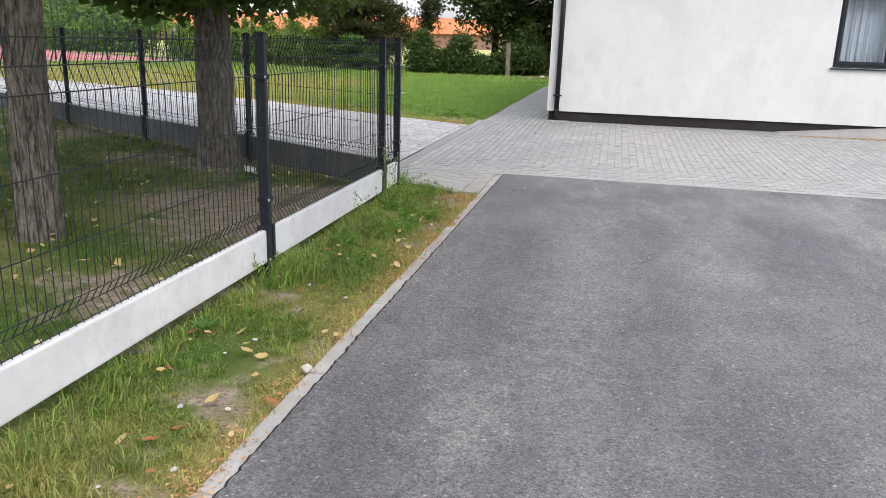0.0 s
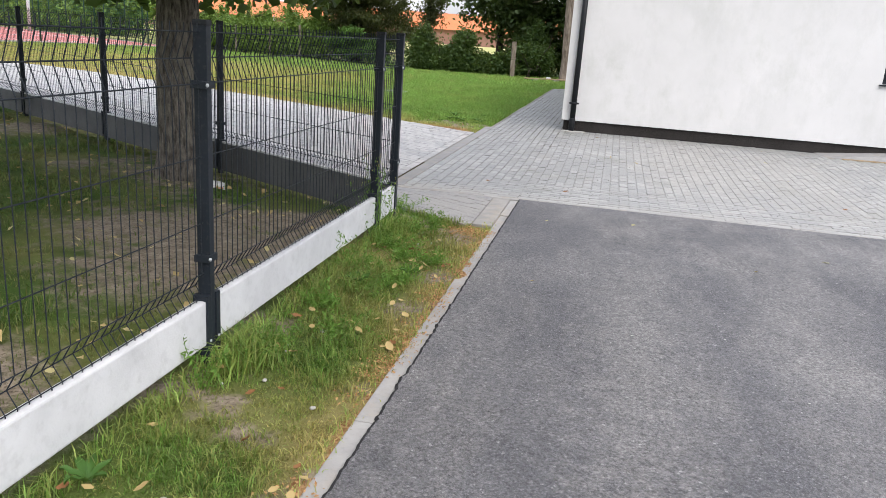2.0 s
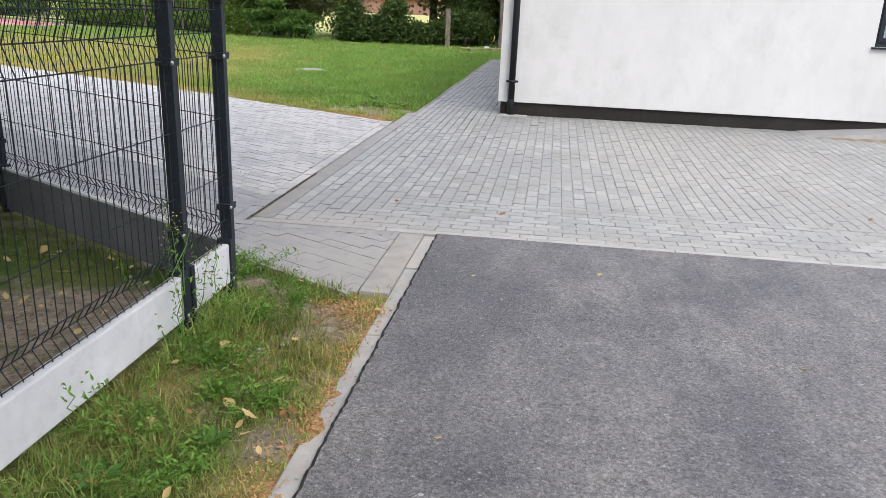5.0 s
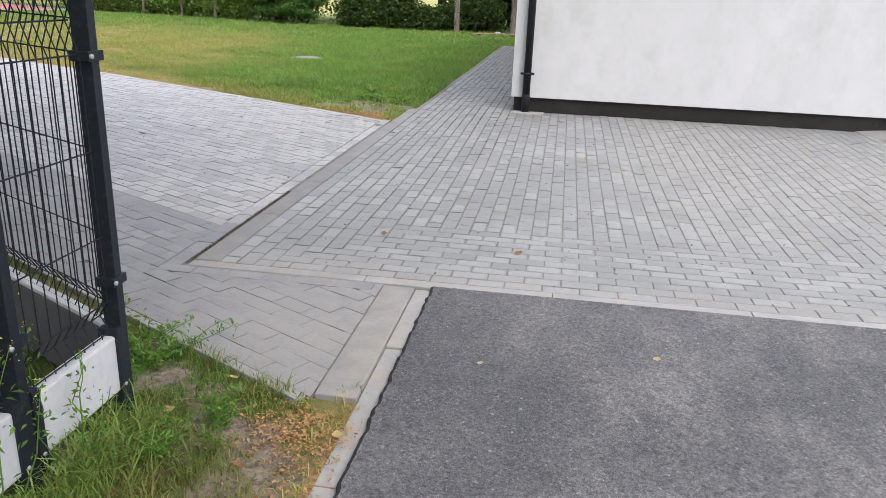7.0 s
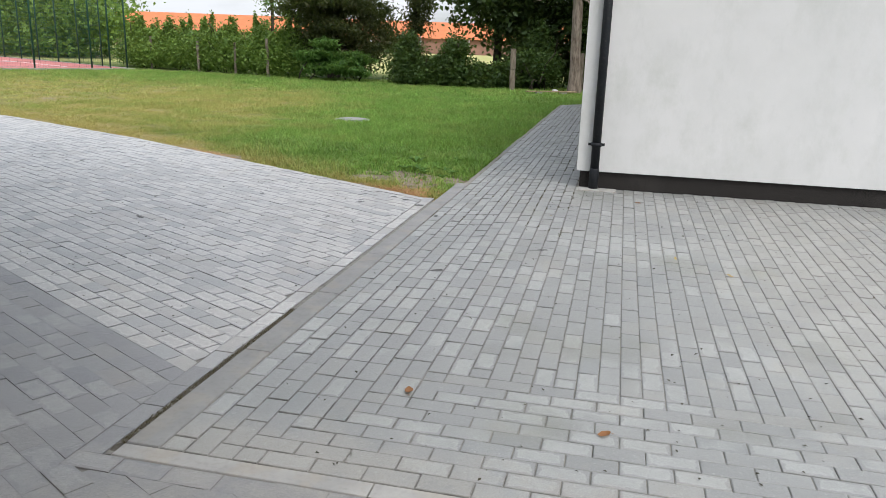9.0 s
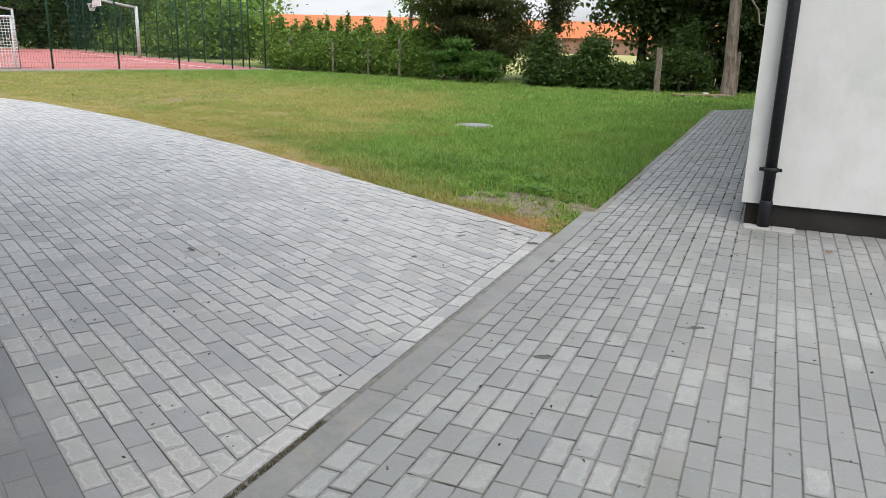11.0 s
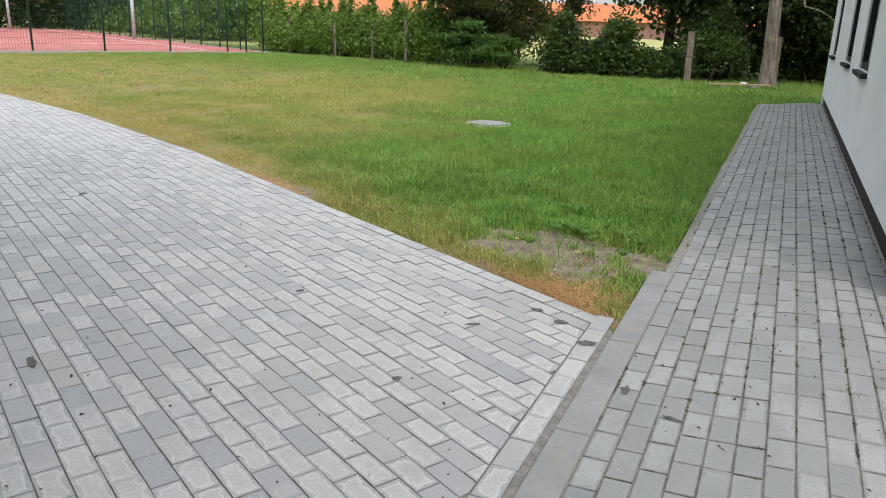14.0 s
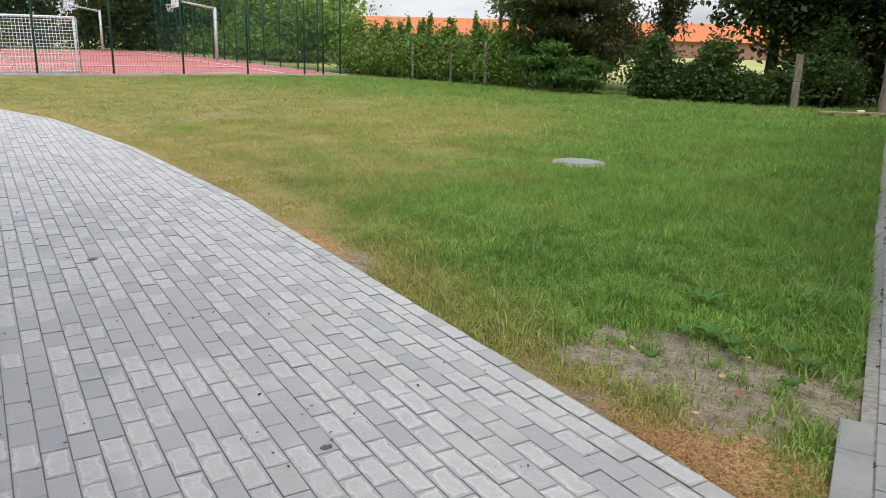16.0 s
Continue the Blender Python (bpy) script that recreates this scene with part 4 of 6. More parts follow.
bl = [((-12.1 + rs.normal(0, 0.75), 35.9 + rs.normal(0, 0.2), rs.uniform(0.3, 1.45)), (0.5, 0.4, 0.16)) for _ in range(26)]
shrub("feathery_shrub", "bright green feathery shrub at the lawn edge", bl, 9000, 0.24, M_FERN, 61, long=4.2, droop=1.6)
# ivy mounds under the gap
for i, (x, y, h) in enumerate(((-9.0, 35.9, 1.75), (-7.1, 35.7, 1.75), (-8.1, 35.8, 0.95), (-6.1, 36.0, 0.8), (-5.2, 36.3, 0.9), (-4.0, 36.9, 2.1))):
    shrub("ivy_mound", "dark ivy-covered mound under the gap in the trees", [((x, y, h * 0.35), (0.75, 0.55, h * 0.42)), ((x + 0.1, y, h * 0.75), (0.42, 0.4, h * 0.3))], 6500, 0.125, M_IVY, 70 + i, "shrub", "ivy mounds", long=1.2)
shrub("ivy_mound", "ivy climbing round the thick old post", [((-4.25, 35.75, 1.1), (0.3, 0.25, 0.3)), ((-3.7, 35.9, 0.8), (0.6, 0.4, 0.5))], 2400, 0.11, M_IVY, 77, "shrub", "ivy mounds", long=1.2)
# dark trees to the right
for i, (x, y, h, n) in enumerate(((-4.5, 38.6, 8.5, 28000), (-2.4, 38.0, 9.5, 32000), (0.6, 37.6, 9.5, 26000), (3.8, 38, 9, 9000))):
    rs = np.random.default_rng(80 + i)
    bl = [((x + rs.normal(0, 1.0) * (1 if i else ramp(z, 1.5, 3.5)) - (0 if i else 1.1 * ramp(z, 1.8, 3.0)), y + rs.normal(0, 0.8), z), (1.5, 1.1, 1.0) if i or z > 2 else (0.9, 0.9, 0.8)) for z in np.linspace(0.5, h, 15)]
    big_tree("broadleaf_tree", "dark broadleaf tree with foliage to the ground", x, y, 0.2, h * 0.8, bl, n, 0.23, M_DARKLEAF, M_TWIG, 90 + i)
# overhanging crown above the gap
bl = [((x, 38.2 + 0.3 * math.sin(x * 3), z), (0.85, 0.7, 0.55)) for x, z in ((-10.6, 5.4), (-9.8, 4.3), (-8.6, 4.6), (-7.9, 5.6), (-7.1, 4.5), (-6.4, 5.6), (-6.6, 3.5), (-8.3, 6.4), (-6.0, 6.6), (-9.6, 6.8), (-7.2, 7.4))]
big_tree("broadleaf_tree", "broadleaf tree with branches over the gap", -5.9, 38.8, 0.18, 7.0, bl, 5500, 0.15, M_DARKLEAF, M_TWIG, 97)

# pine trunk with bare branches
pine = thing("pine_tree", None, "tall pine with a bare grey-brown trunk and thin dead branches", "tree")
PXY = (-2.4, 35.0)
part("trunk", trunk_mesh("trunk", *PXY, -0.1, 11, 0.19, M_PINEBARK, 33, 1.5, (-0.35, 0.1), 20, 24), pine)
for i, (z, dx, dz) in enumerate(((3.5, 2.6, -0.6), (3.5, -1.5, -0.4), (4.3, -2.6, 0.9), (4.9, 2.4, 0.6), (3.3, 1.8, -1.6))):
    part("branch", tubes("branch", M_PINEBARK, [limb((PXY[0] - 0.03 * z, PXY[1], z), (PXY[0] - 0.03 * z + dx, PXY[1] - 0.6, z + dz), 0.04, 0.008, 200 + i, 7, 0.05)]), pine)
part("crown", leaves_mesh("crown", clumps([((-1.8, 35.2, 9.8), (2.0, 2.0, 1.2)), ((0.2, 35.0, 6.4), (1.2, 1.0, 0.8)), ((-2.6, 35.0, 11.2), (1.6, 1.6, 1.0))], 7000, 35), 0.18, M_CONIFER, 36, long=4), pine)

# plank on blocks in the grass
plank = thing("plank", None, "old grey plank lying on blocks in the grass", "plank")
part("board", boxes("board", M_WOOD, ((-0.95, -0.11, 0.07), (0.95, 0.11, 0.105)), bevel=0.006), plank)
for q in (-0.6, 0.35):
    part("block", boxes("block", M_KERB, ((q, -0.09, -0.04), (q + 0.22, 0.09, 0.07)), bevel=0.01), plank)
part("stone", boxes("stone", M_BOARD, ((0.05, -0.05, 0.106), (0.22, 0.06, 0.16)), bevel=0.02), plank, "white stone lying on the plank")
plank.matrix_world = pose(-3.1, 33.6, -0.01, 0, 0, 32)

# woods behind the court
for i in range(14):
    rs = np.random.default_rng(400 + i)
    u0 = -56.3 - i * 2.8
    x, y = xy(u0, 26.5 + rs.uniform(0, 4))
    h = (3.4, 4.2, 5.0, 6.5, 7.5)[i] if i < 5 else rs.uniform(9, 12.5)
    bl = [((x + rs.normal(0, 1.5), y + rs.normal(0, 1.2), z), (2.3, 1.6, 1.25)) for z in np.linspace(0.6, h, 11)]
    big_tree("woodland_tree", "green woodland tree behind the sports court", x, y, 0.22, h * 0.8, bl, 7500, 0.34, M_HEDGE if i < 7 or i % 2 == 0 else M_DARKLEAF, M_TWIG, 420 + i)
for i in range(9):
    rs = np.random.default_rng(470 + i)
    x, y = xy(-80.5 - rs.uniform(0, 4), 24.5 - i * 3.4)
    h = rs.uniform(9, 12.5)
    bl = [((x + rs.normal(0, 1.6), y + rs.normal(0, 1.4), z), (2.4, 1.8, 1.4)) for z in np.linspace(0.8, h, 10)]
    big_tree("woodland_tree", "dark woodland tree at the end of the court", x, y, 0.22, h * 0.8, bl, 6000, 0.42, M_DARKLEAF, M_TWIG, 480 + i)
for i, (x, y, h) in enumerate(((-27.0, 62, 7.5),)):
    rs = np.random.default_rng(450 + i)
    bl = [((x + rs.normal(0, 0.9), y + rs.normal(0, 0.8), z), (0.9, 0.9, 0.9)) for z in np.linspace(1.5, h, 8)]
    big_tree("pale_tree", "pale slender tree in the distance beyond the hedge", x, y, 0.13, h, bl, 2200, 0.2, M_FERN, M_TWIG, 455 + i)

# ---- sports court ----
COURT_L = 38.5
CC = np.array([-22.75, 38.0])                         # its nearest corner to the hedge
cu, cn = un(*CC)
court_pts = [xy(cu, cn), xy(cu - COURT_L, cn), xy(cu - COURT_L, cn - 24), xy(cu, cn - 24)]
court = thing("sports_court", None, "red sports court surface with white lines and a concrete kerb", "sports court", kind="structure")
part("surface", prism("surface", court_pts, -0.03, 0.03, M_COURT), court)
for a, b in ((0.0, 0.12),):
    o = [xy(cu + 0.15, cn + 0.15), xy(cu + 0.15, cn - 24), xy(cu + 0.01, cn - 24), xy(cu + 0.01, cn + 0.15)]
    part("kerb", prism("kerb", o, -0.05, 0.05, M_KERB), court)
    o = [xy(cu + 0.01, cn + 0.15), xy(cu - COURT_L, cn + 0.15), xy(cu - COURT_L, cn + 0.01), xy(cu + 0.01, cn + 0.01)]
    part("kerb", prism("kerb", o, -0.05, 0.05, M_KERB), court)
for o in ([xy(cu - 1.6, cn - 2), xy(cu - 1.6, cn - 22), xy(cu - 1.68, cn - 22), xy(cu - 1.68, cn - 2)], [xy(cu - 1.6, cn - 2), xy(cu - 37, cn - 2), xy(cu - 37, cn - 2.08), xy(cu - 1.6, cn - 2.08)],
          [xy(cu - 8, cn - 2), xy(cu - 8, cn - 22), xy(cu - 8.08, cn - 22), xy(cu - 8.08, cn - 2)]):
    part("line", prism("line", o, 0.02, 0.034, M_WHITE), court)


court_fence = thing("court_fence", None, "tall dark green wire mesh fence round the red court", "fence")


def court_side(start, way, spans, height=4.2):
    """Green posts and wire mesh panels along one side of the court."""
    p, way = np.array(start, float), np.array(way)
    for i in range(len(spans) + 1):
        part("court_post", tubes("court_post", M_GREEN, [([(*p, -0.1), (*p, height), (*p, height + 0.02)], [0.036, 0.036, 0.02], 8)]), court_fence)
        if i == len(spans):
            break
        q = p + way * spans[i]
        segs = [((*(p + way * s), 0.08), (*(p + way * s), height)) for s in np.arange(0.05, spans[i], 0.1)]
        segs += [((*p, z), (*q, z)) for z in np.arange(0.1, height, 0.2)]
        part("mesh_panel", wires("mesh_panel", M_GREEN, segs, 0.0036), court_fence)
        p = q


court_side(xy(cu - 0.08, cn - 0.08), -N, [0.78, 0.83, 2.4, 2.5, 2.5, 2.5, 2.5, 2.5, 2.5, 2.5])
court_side(xy(cu - 2.58, cn - 0.08), -D, [2.5] * 14)


def goal(u0, n0):
    """A small goal with square white posts and a net; its mouth faces away from the lawn."""
    g = thing("football_goal", None, "white football goal with a square-meshed net", "goal")
    L, Hh, dep = 3.0, 2.0, 1.0
    P = lambda a, b, z: (*xy(u0 - b, n0 - a), z)
    part("post", tubes("post", M_WHITE, [([P(0, 0, 0.03), P(0, 0, Hh)], 0.045, 8)]), g)
    part("post", tubes("post", M_WHITE, [([P(L, 0, 0.03), P(L, 0, Hh)], 0.045, 8)]), g)
    part("crossbar", tubes("crossbar", M_WHITE, [([P(-0.04, 0, Hh), P(L + 0.04, 0, Hh)], 0.045, 8)]), g)
    for a in (0, L):
        part("stay", tubes("stay", M_STEEL, [([P(a, 0, Hh), P(a, -0.75, Hh - 0.04), P(a, -dep, 0.05), P(a, 0, 0.05)], 0.022, 6)]), g)
    part("ground_bar", tubes("ground_bar", M_STEEL, [([P(0, -dep, 0.05), P(L, -dep, 0.05)], 0.022, 6)]), g)
    segs = []
    def back(a, t):
        z = Hh * (1 - t)
        b = -0.55 - 0.4 * t - 0.12 * math.sin(math.pi * a / L) * math.sin(math.pi * t)
        return P(a, b, max(z, 0.05))
    aa, tt = np.linspace(0, L, 27), np.linspace(0, 1, 18)
    for a in aa:
        segs += [(back(a, t0), back(a, t1)) for t0, t1 in zip(tt[:-1], tt[1:])]
        segs += [(P(a, 0, Hh), back(a, 0))]
    for t in tt:
        segs += [(back(a0, t), back(a1, t)) for a0, a1 in zip(aa[:-1], aa[1:])]
    for a in (0, L):
        for z in np.linspace(0.15, 1.95, 15):
            segs.append((P(a, 0, z), back(a, 1 - z / Hh)))
    part("net", wires("net", M_NET, segs, 0.011), g)
    return g


goal(cu - 1.75, cn - 10.1)


def hoop(u0, n0):
    b = thing("basketball_hoop", None, "basketball hoop with white backboard on a galvanised pole", "basketball hoop", "basketball hoops")
    P = lambda a, q, z: (*xy(u0 + q, n0 - a), z)
    part("pole", tubes("pole", M_STEEL, [([P(0, 0, 0), P(0, 0, 3.05)], 0.10, 10)]), b)
    part("arm", tubes("arm", M_STEEL, [([P(0, 0, 2.98), P(1.6, 0, 3.25), P(2.2, 0, 3.35)], [0.08, 0.06, 0.05], 8)]), b)
    part("stay", tubes("stay", M_STEEL, [([P(1.3, 0, 3.2), P(2.15, 0, 3.85)], 0.025, 6)]), b)
    bd = boxes("backboard", M_WHITE, ((-0.9, -0.02, 2.95), (0.9, 0.02, 4.0)), bevel=0.005)
    part("backboard", bd, b).matrix_basis = Matrix.Translation(P(2.22, 0, 0)) @ pose(0, 0, 0, 0, 0, -math.degrees(ANG))
    ring = [P(2.5 + 0.23 * math.cos(a), 0.23 * math.sin(a), 3.08) for a in np.linspace(0, 6.283, 17)]
    rim = part("rim", tubes("rim", M_STEEL, [(ring, 0.02, 6)]), b)
    segs = [((ring[i]), P(2.5 + 0.13 * math.cos(a), 0.13 * math.sin(a), 2.7)) for i, a in enumerate(np.linspace(0, 6.283, 17))]
    part("basket_net", wires("basket_net", M_NET, segs, 0.008), rim)
    return b


hoop(*un(-37.0, 44.6))
hoop(*un(-54.6, 50.0))

# ---- far hall ----
hall = thing("orange_hall", None, "long low hall with orange roof and brown walls across a field", "hall")
HA = np.array([-145.0, 108.0])
HB = np.array([25.0, 168.0])
hw = (HB - HA) / np.linalg.norm(HB - HA)
hs = np.array([-hw[1], hw[0]])
L_h = float(np.linalg.norm(HB - HA))


def hall_pt(a, b, z):
    return (*(HA + hw * a + hs * b), z)


part("wall", mesh("wall", [hall_pt(0, 0, 0), hall_pt(L_h, 0, 0), hall_pt(L_h, 0, 2.9), hall_pt(0, 0, 2.9), hall_pt(0, 20, 0), hall_pt(L_h, 20, 0), hall_pt(L_h, 20, 2.9), hall_pt(0, 20, 2.9)],
     [(0, 1, 2, 3), (1, 5, 6, 2), (5, 4, 7, 6), (4, 0, 3, 7)], M_SHED), hall, "brown boarded wall")
part("roof", mesh("roof", [hall_pt(-1, -0.8, 2.7), hall_pt(L_h + 1, -0.8, 2.7), hall_pt(L_h + 1, 10, 5.9), hall_pt(-1, 10, 5.9), hall_pt(-1, 20.8, 2.7), hall_pt(L_h + 1, 20.8, 2.7)],
     [(0, 1, 2, 3), (3, 2, 5, 4), (0, 3, 4), (1, 5, 2)], M_ORANGE), hall, "orange sheet roof")
for a in np.arange(6, L_h, 9):
    part("wall_post", tubes("wall_post", M_STEEL, [([hall_pt(a, -0.4, 0), hall_pt(a, -0.4, 3.0)], 0.14, 6)]), hall)

# ---- manhole ----
manhole = thing("manhole", None, "round concrete manhole ring with cover standing in the lawn", "manhole")
MX, MY = -5.98, 21.2
v, f = tube([(MX, MY, -0.1), (MX, MY, -0.003), (MX, MY, 0.006)], [0.38, 0.38, 0.365], 40)
part("ring", mesh("ring", v, f, M_SLAB), manhole)
v, f = tube([(MX, MY, 0.004), (MX, MY, 0.018), (MX, MY, 0.022)], [0.29, 0.29, 0.28], 36)
part("cover", mesh("cover", v, f, M_SLAB), manhole, "grey cover plate")

# ---- grass ----


def blades(name, x, y, z, h, w, dryness, mat, seed, lean=0.5, sway=None, simple=False):
    """Blades of grass, each a bent strip (or, where they are far and small, one bent triangle); sway leans them outwards from their tuft."""
    r = np.random.default_rng(seed)
    n = len(x)
    a = r.uniform(0, 2 * np.pi, n)
    s = np.stack([np.cos(a), np.sin(a), np.zeros(n)], 1) * (w * 0.5)[:, None]
    b = r.uniform(0, 2 * np.pi, n)
    bend = np.stack([np.cos(b), np.sin(b), np.zeros(n)], 1) * (h * lean * r.uniform(0.2, 1.5, n))[:, None]
    if sway is not None:
        bend = bend * 0.55 + np.concatenate([sway, np.zeros((n, 1))], 1) * h[:, None]
    p = np.stack([x, y, z], 1)
    up = np.zeros((n, 3))
    up[:, 2] = h
    if simple:
        v = np.stack([p - s, p + s, p + up * 0.92 + bend], 1).reshape(-1, 3)
        return quads(name, v, np.arange(n * 3).reshape(-1, 3), mat, {"dry": np.repeat(dryness, 3)})
    tip = p + up * (0.92 - 0.25 * np.minimum(np.linalg.norm(bend, axis=1) / (h + 1e-6), 1.6))[:, None] + bend
    v = np.stack([p - s, p + s, p + s * 0.8 + up * 0.6 + bend * 0.3, p - s * 0.8 + up * 0.6 + bend * 0.3, tip], 1).reshape(-1, 3)
    k = np.arange(n)[:, None] * 5
    f = np.concatenate([k + [[0, 1, 2]], k + [[0, 2, 3]], k + [[3, 2, 4]]])
    return quads(name, v, f, mat, {"dry": np.repeat(dryness, 5)})


def sow(name, label, area, tuft, k, h, w, keep, seed, spread=0.025, simple=False, uneven=0.8, dull=0.0, mat=None):
    """Tufts of k blades each, that lean outwards and share a height and a dryness; few where the soil is bare."""
    r = np.random.default_rng(seed)
    x0, x1, y0, y1 = area
    cx, cy = r.uniform(x0, x1, tuft), r.uniform(y0, y1, tuft)
    ox, oy = r.normal(0, spread, (2, tuft * k))
    x, y = np.repeat(cx, k) + ox, np.repeat(cy, k) + oy
    tall, old, lx, ly = np.repeat(r.gamma(5, 0.2, tuft), k), np.repeat(r.normal(0, 0.13, tuft), k), np.repeat(r.normal(0, 0.22, tuft), k), np.repeat(r.normal(0, 0.22, tuft), k)
    dr, ba, ch, fi, la, ya, ve = zones(x, y)
    m = keep(x, y, la, ya, ve) & (r.uniform(0, 1, len(x)) > np.clip(1.25 * ba + 0.9 * ch - 0.12, 0, 0.97))
    x, y, dr, ya, ba, ch = x[m], y[m], dr[m], ya[m], ba[m], ch[m]
    hh = h * np.clip(tall[m], 0.45, 1.9) * r.uniform(0.55, 1.2, len(x)) * (1.12 - 0.5 * dr) * (1 - 0.45 * np.clip(ba + ch, 0, 1)) * (1 + uneven * fbm(x, y, 2.2, 5.0))
    z = np.where(ya, 0.0, -0.028)
    dd = np.clip(dr * 0.9 + dull + old[m] + r.normal(0, 0.12, len(x)), 0, 1)
    sway = np.stack([ox[m] / spread * 0.38 + lx[m], oy[m] / spread * 0.38 + ly[m]], 1)
    return thing(name, blades(name, x, y, z, hh, w * r.uniform(0.7, 1.3, len(x)), dd, mat or M_GRASS, seed + 1, 0.95, sway, simple), label, "grass", kind="stuff")


def in_lawn(x, y, la, ya, ve):
    u, n = un(x, y)
    return (n > drive_edge(u) + 0.01) & (((x < GX - 0.012) & (y > 13.8)) | ((x < GX + 0.06) & (y > 14.88)) | (y > 28.45)) & (np.hypot(x - MX, y - MY) > 0.40) & ~((u > cu - 60) & (u < cu + 0.2) & (n < cn + 0.2) & (n > cn - 24) & (u < cu + 0.2) & (x < -20))


sow("lawn_grass", "short mown lawn, lush green fading to dry yellow", (-6.0, -2.3, 13.9, 17.6), 19000, 10, 0.072, 0.0068, in_lawn, 501, 0.026)
sow("lawn_grass", "short mown lawn, lush green by the house", (-6.5, -2.3, 17.6, 21.5), 15000, 9, 0.062, 0.008, in_lawn, 502, 0.03, True)
sow("lawn_grass", "short mown lawn, dry and yellowish", (-13.0, -6.0, 14.5, 22.0), 27000, 9, 0.044, 0.0072, in_lawn, 503, 0.035, True)
sow("lawn_grass", "short mown lawn in the middle distance", (-13.0, -2.3, 21.5, 28.5), 24000, 8, 0.060, 0.013, in_lawn, 505, 0.045, True)
sow("lawn_grass", "short mown lawn towards the hedge", (-26.0, 3.5, 28.5, 38.0), 24000, 7, 0.065, 0.022, in_lawn, 507, 0.07, True)
sow("lawn_grass", "short dry lawn towards the court", (-27.0, -13.0, 17.0, 28.5), 17000, 7, 0.050, 0.018, in_lawn, 509, 0.06, True)
sow("verge_grass", "patchy grass between fence and asphalt", (-1.98, -1.18, 0.6, 7.9), 8200, 11, 0.050, 0.0042,
    lambda x, y, la, ya, ve: (x < -1.19) & (un(x, y)[1] < 5.9), 511, 0.016, uneven=1.3, dull=0.06, mat=M_VERGE)
sow("verge_grass", "rough grass between fence and dark pavers", (-6.5, -1.98, 7.2, 10.0), 1500, 10, 0.07, 0.0045,
    lambda x, y, la, ya, ve: (un(x, y)[1] < 5.88) & (un(x, y)[1] > 5.40), 517, 0.025, mat=M_VERGE)
# under the limes the blades are coloured darker to stand for tree shade
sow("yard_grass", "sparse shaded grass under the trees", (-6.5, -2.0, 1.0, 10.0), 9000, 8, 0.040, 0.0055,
    lambda x, y, la, ya, ve: (un(x, y)[1] < 5.35) & (x < -1.98), 513, 0.022, uneven=1.0, dull=0.12, mat=M_SHADETINT)
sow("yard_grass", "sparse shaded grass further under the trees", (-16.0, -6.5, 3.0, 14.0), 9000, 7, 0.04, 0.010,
    lambda x, y, la, ya, ve: (un(x, y)[1] < 5.35), 515, 0.04, True, dull=0.15, mat=M_SHADETINT)


# ---- small things on the ground ----
M_DEADLEAF = leafy("fallen_leaf", (0.42, 0.27, 0.10), (0.62, 0.50, 0.24), None, 0.15, 0.7)
M_BROWNLEAF = leafy("brown_leaf", (0.20, 0.085, 0.035), (0.36, 0.17, 0.07), None, 0.1, 0.7)
M_YELLOWLEAF = leafy("yellow_leaf", (0.50, 0.42, 0.17), (0.62, 0.56, 0.32), None, 0.2, 0.7)
M_WEED = leafy("weed_leaves", (0.10, 0.23, 0.035), (0.22, 0.40, 0.075))
M_PATHMOSS = leafy("joint_moss", (0.030, 0.034, 0.014), (0.075, 0.075, 0.035), (0.10, 0.08, 0.05), 0.1)
M_FLOWER = plain("yellow_flower", (0.62, 0.58, 0.12), 0.8)
M_TAR = plain("dark_stain", (0.095, 0.093, 0.09), 0.8, wear=0.3, scale=30)
M_DUST = concrete_material("sandy_dirt", (0.30, 0.26, 0.21), (0.40, 0.355, 0.295), 9)
M_PEBBLE = concrete_material("pebble", (0.34, 0.33, 0.30), (0.52, 0.51, 0.48), 20)


def leaf_mesh(mat, seed, long=0.085, wide=0.055, curl=0.35):
    """One fallen leaf: curled, with a midrib and a pointed end."""
    r = np.random.default_rng(seed)
    rows = 6
    v, f = [], []
    for i in range(rows):
        t = i / (rows - 1)
        w = wide * 0.5 * math.sin(math.pi * min(1, t * 0.92 + 0.06)) ** 0.8
        x = (t - 0.5) * long
        z = 0.004 + curl * long * (t - 0.5) ** 2 + r.normal(0, 0.0012)
        v += [(x, -w, z + curl * w * r.uniform(0.2, 1.0)), (x, 0, z - 0.001), (x, w, z + curl * w * r.uniform(0.2, 1.0))]
    for i in range(rows - 1):
        b = 3 * i
        f += [(b, b + 1, b + 4, b + 3), (b + 1, b + 2, b + 5, b + 4)]
    f2 = tube([(-long * 0.5, 0, 0.005), (-long * 0.78, 0.004, 0.01)], [0.0014, 0.001], 4)
    f += [tuple(i + len(v) for i in q) for q in f2[1]]
    v += [tuple(p) for p in f2[0]]
    return mesh("fallen_leaf", v, f, mat, True)


LEAVES = [leaf_mesh(m, 700 + i, L, W, c) for i, (m, L, W, c) in enumerate(((M_DEADLEAF, 0.085, 0.055, 0.35), (M_BROWNLEAF, 0.08, 0.05, 0.6), (M_YELLOWLEAF, 0.07, 0.06, 0.25), (M_DEADLEAF, 0.06, 0.04, 0.5), (M_YELLOWLEAF, 0.055, 0.045, 0.4)))]
LEAF_WORDS = ["tan dry fallen leaf", "brown curled fallen leaf", "yellow fallen leaf", "small tan fallen leaf", "small yellow fallen leaf"]


